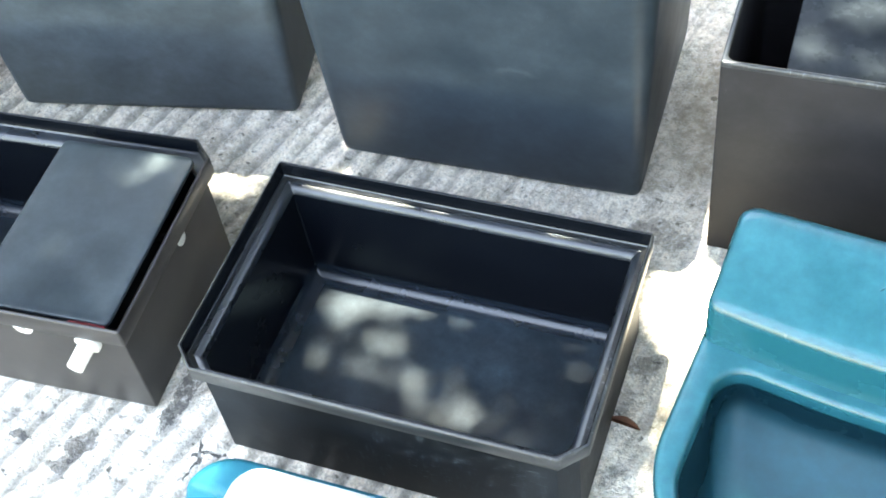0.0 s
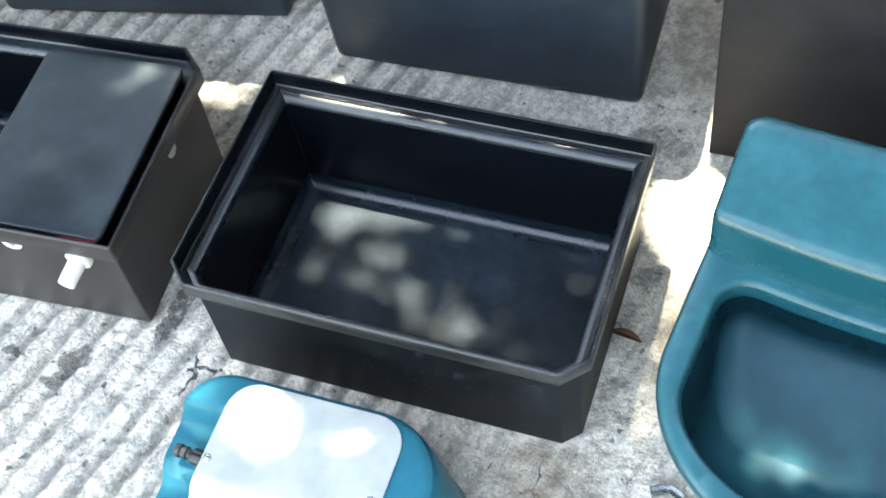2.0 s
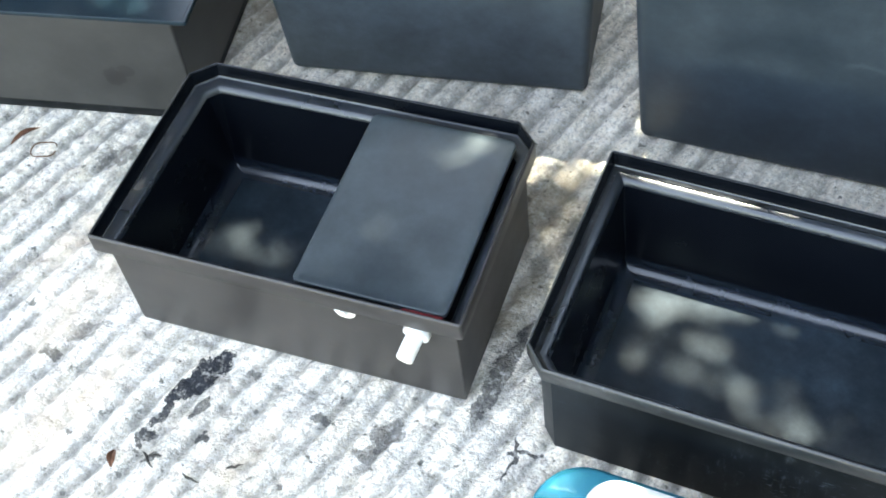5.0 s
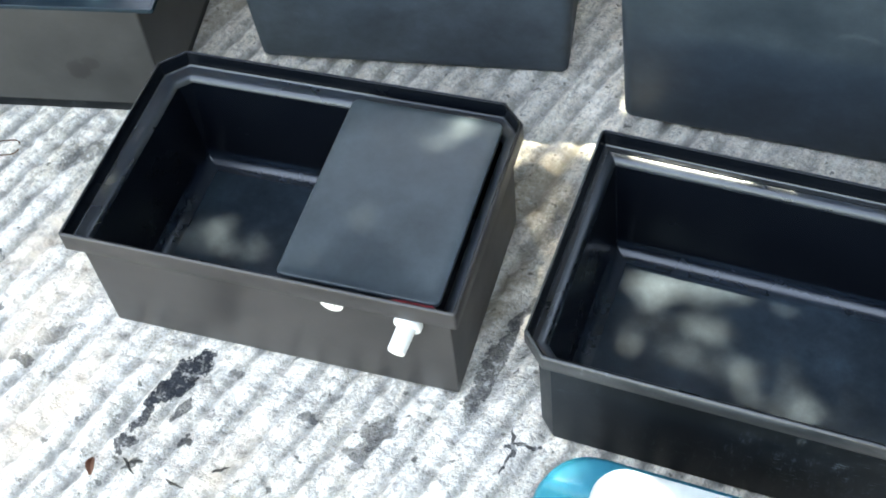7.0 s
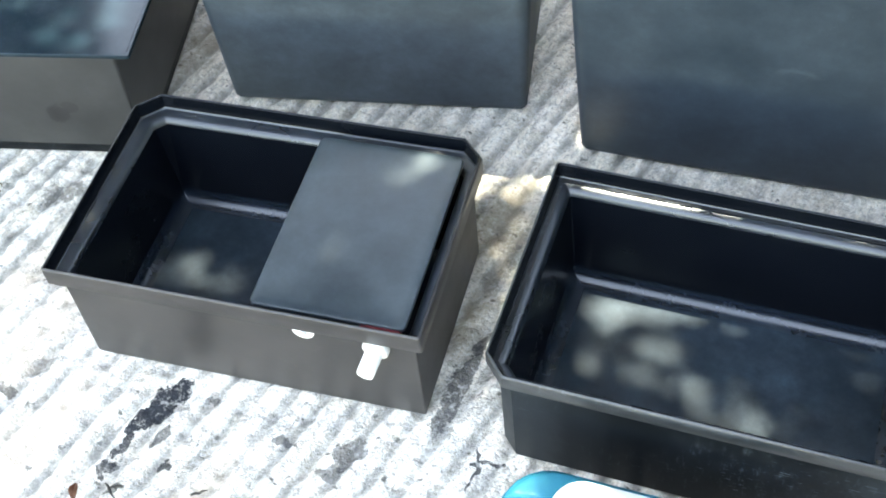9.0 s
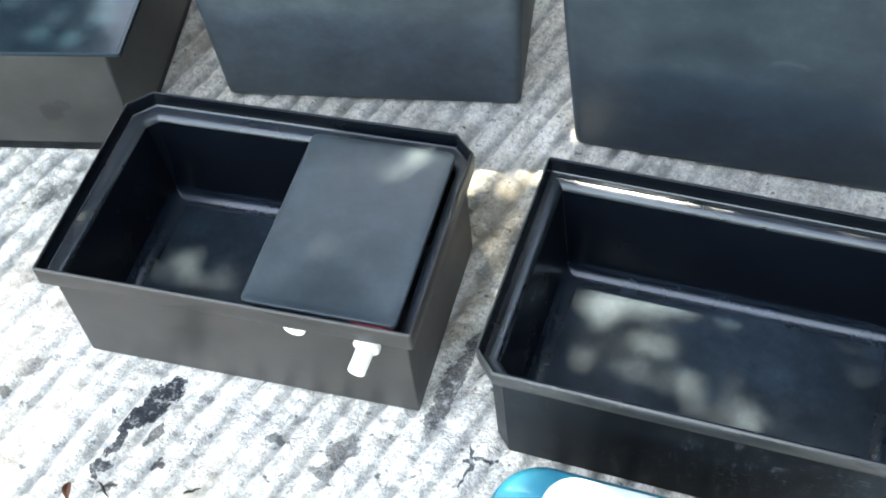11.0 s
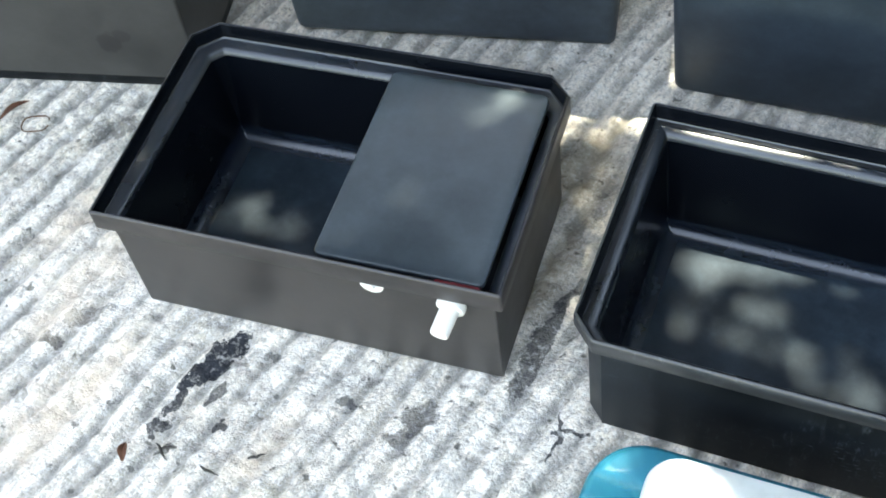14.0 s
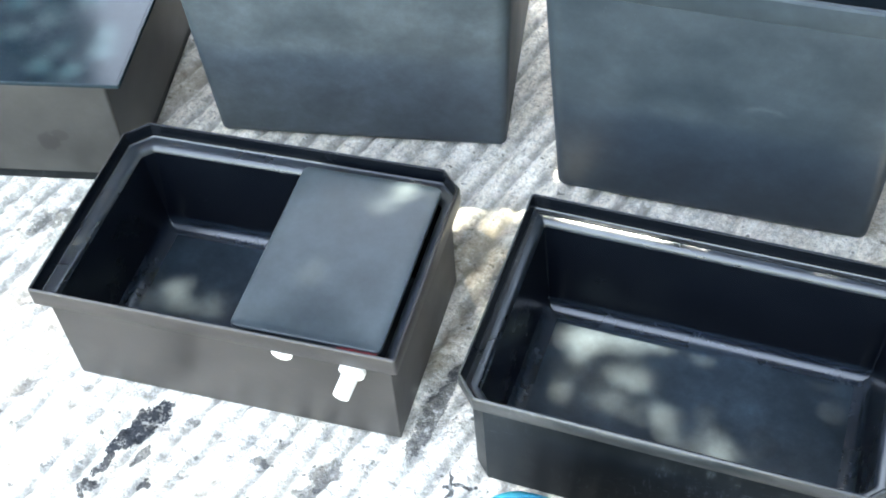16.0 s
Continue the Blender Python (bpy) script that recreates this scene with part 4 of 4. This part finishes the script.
for cx, cy, cz, sx, sy, many, q0, q1 in CLUSTERS:
    for _ in range(many):
        u, v, f = crs.uniform(-1, 1, 2).tolist() + [crs.rand()]
        GAPS.append((cx + sx * u, cy + sy * v, cz, crs.uniform(-0.018, -0.001), crs.uniform(-0.0195, -0.010), q0 + (q1 - q0) * f))


def leaves(rs, points, low, high, green):
    """Many small folded leaves in one mesh; a fourth number on a point scales its leaf."""
    p = np.array(points, dtype=float)
    n = len(p)
    rx, ry, rz = rs.uniform(-0.5, 0.5, n), rs.uniform(-0.45, 0.35, n), rs.uniform(0, 2 * math.pi, n)
    size = rs.uniform(low, high, n) * p[:, 3]
    leaf = np.array([(-0.065, 0, 0), (-0.015, -0.034, 0.010), (-0.015, 0.034, 0.010), (0.030, -0.024, 0.006), (0.030, 0.024, 0.006), (0.075, 0, -0.008), (0.0, 0, -0.002)])
    q = leaf[None] * size[:, None, None]
    x, y, z = q[..., 0], q[..., 1], q[..., 2]
    c, d = np.cos(rx)[:, None], np.sin(rx)[:, None]
    y, z = y * c - z * d, y * d + z * c
    c, d = np.cos(ry)[:, None], np.sin(ry)[:, None]
    x, z = x * c + z * d, z * c - x * d
    c, d = np.cos(rz)[:, None], np.sin(rz)[:, None]
    x, y = x * c - y * d, x * d + y * c
    verts = np.stack([x, y, z], -1) + p[:, None, :3]
    tri = np.array([(0, 1, 6), (0, 6, 2), (1, 3, 6), (2, 6, 4), (3, 5, 6), (4, 6, 5)])
    faces = (tri[None] + 7 * np.arange(n)[:, None, None]).reshape(-1, 3)
    me = bpy.data.meshes.new("crown")
    me.vertices.add(7 * n)
    me.vertices.foreach_set("co", verts.astype(np.float32).ravel())
    me.loops.add(faces.size)
    me.loops.foreach_set("vertex_index", faces.astype(np.int32).ravel())
    me.polygons.add(len(faces))
    me.polygons.foreach_set("loop_start", np.arange(0, faces.size, 3, dtype=np.int32))
    me.update(calc_edges=True)
    me.materials.append(green)
    return me


def tree():
    foot = Vector((3.3, 1.4, 0))
    root = thing("shade_tree", pose(*foot), "tall leafy shade tree standing beside the slab", "tree")
    rs = np.random.RandomState(11)
    trunk_pts = [(0, 0, -0.05), (0.03, -0.02, 0.8), (0.02, -0.06, 1.6), (-0.06, -0.10, 2.3), (-0.16, -0.18, CROWN[1] + 0.05)]
    part("trunk", tube(trunk_pts, [0.24, 0.19, 0.16, 0.14, 0.12], 14), BARK, root)
    for tip in ((-4.6, -1.6), (-3.6, -2.0), (-2.6, -1.9), (-4.2, -0.6), (-2.7, -0.5)):
        t = Vector((*tip, CROWN[1] + 0.10))
        a = Vector(trunk_pts[-1])
        pts = [a.lerp(t, float(f)) + Vector((0, 0, 0.12 * math.sin(math.pi * f))) for f in np.linspace(0, 1, 8)]
        part("limb", tube(pts, list(np.linspace(0.070, 0.012, 8)), 8), BARK, root)
    lean = np.array((SUN_DIR.x / SUN_DIR.z, SUN_DIR.y / SUN_DIR.z))
    n = LEAF_COUNT
    gx, gy, z = rs.uniform(-2.2, 3.0, n), rs.uniform(-1.45, 1.6, n), rs.uniform(CROWN[0], CROWN[1], n)
    chance = rs.rand(n)
    thin = (gy > 1.0) & ((chance < 0.35) | (np.sin(gx * 7.1 + 2.0 * np.sin(gy * 5.3)) * np.sin(gy * 8.7 + 1.3 * np.sin(gx * 4.1)) > 0.45))
    edge = np.minimum(np.minimum(gx + 2.2, 3.0 - gx), np.minimum(gy + 1.45, 1.6 - gy))
    keep = np.where(thin | (chance > edge / 0.25), 0.0, 1.0)
    spots = [(x - lean[0] * h, y - lean[1] * h, a + PAD, b + PAD, q) for x, y, h, a, b, q in GAPS]
    for x, y, a, b, q in spots:
        keep = np.where(((gx - x) / a) ** 2 + ((gy - y) / b) ** 2 < 1, 0.0, keep)
    here = rs.rand(n) < keep
    rows = [np.stack([gx, gy, z, np.ones(n)], -1)[here]]
    for k, (x, y, a, b, q) in enumerate(spots):        # a few small leaves dim each gap
        m = int(q * a * b * LEAVES_IN_GAP)
        r, t = np.sqrt(rs.rand(m)), rs.uniform(0, 2 * math.pi, m)
        px, py, pz = x + a * r * np.cos(t), y + b * r * np.sin(t), rs.uniform(CROWN[0], CROWN[1], m)
        free = np.ones(m, dtype=bool)
        for x2, y2, a2, b2, q2 in spots[:k] + spots[k + 1:]:
            if q2 < q:
                free &= ((px - x2) / a2) ** 2 + ((py - y2) / b2) ** 2 > 1
        rows.append(np.stack([px, py, pz, np.full(m, 0.35)], -1)[free])
    points = np.concatenate(rows)
    points[:, 0] += lean[0] * points[:, 2] - foot.x
    points[:, 1] += lean[1] * points[:, 2] - foot.y
    crown = new("crown", leaves(rs, points, LEAF_SIZE[0], LEAF_SIZE[1], LEAF_GREEN))
    crown.parent = root
    tagged(crown, "crown of green leaves with sunlit gaps", kind="stuff")
    return root


tree()


def hedge():
    """Tall leaf screen behind and beside the slab, unseen, added to block low sky."""
    rs = np.random.RandomState(5)
    points = []
    while len(points) < 25000:
        a = radians(rs.uniform(-62, 212))
        # height by direction sets which faces and reflections go dark
        top = 2.0 + 1.7 * ease((0.95 - a) / 0.3) + 3.0 * ease((a - 1.0) / 0.15) * ease((1.62 - a) / 0.12) + 1.5 * ease((a - 2.30) / 0.12) + 0.30 * math.sin(a * 5.0) + 0.35 * math.sin(a * 13.0 + 1.0) + 0.25 * math.sin(a * 31.0)
        z = rs.uniform(0.05, 1.0) * top
        r = 4.6 + rs.normal(0, 0.28) + 0.25 * math.sin(a * 17.0 + z * 2.0)
        points.append((r * math.cos(a), r * math.sin(a), z, 1.0))
    ob = new("hedge", leaves(rs, points, 1.3, 2.2, LEAF_GREEN))
    return tagged(ob, "unseen leaf screen added round the slab to block low sky", "hedge", kind="stuff")


hedge()
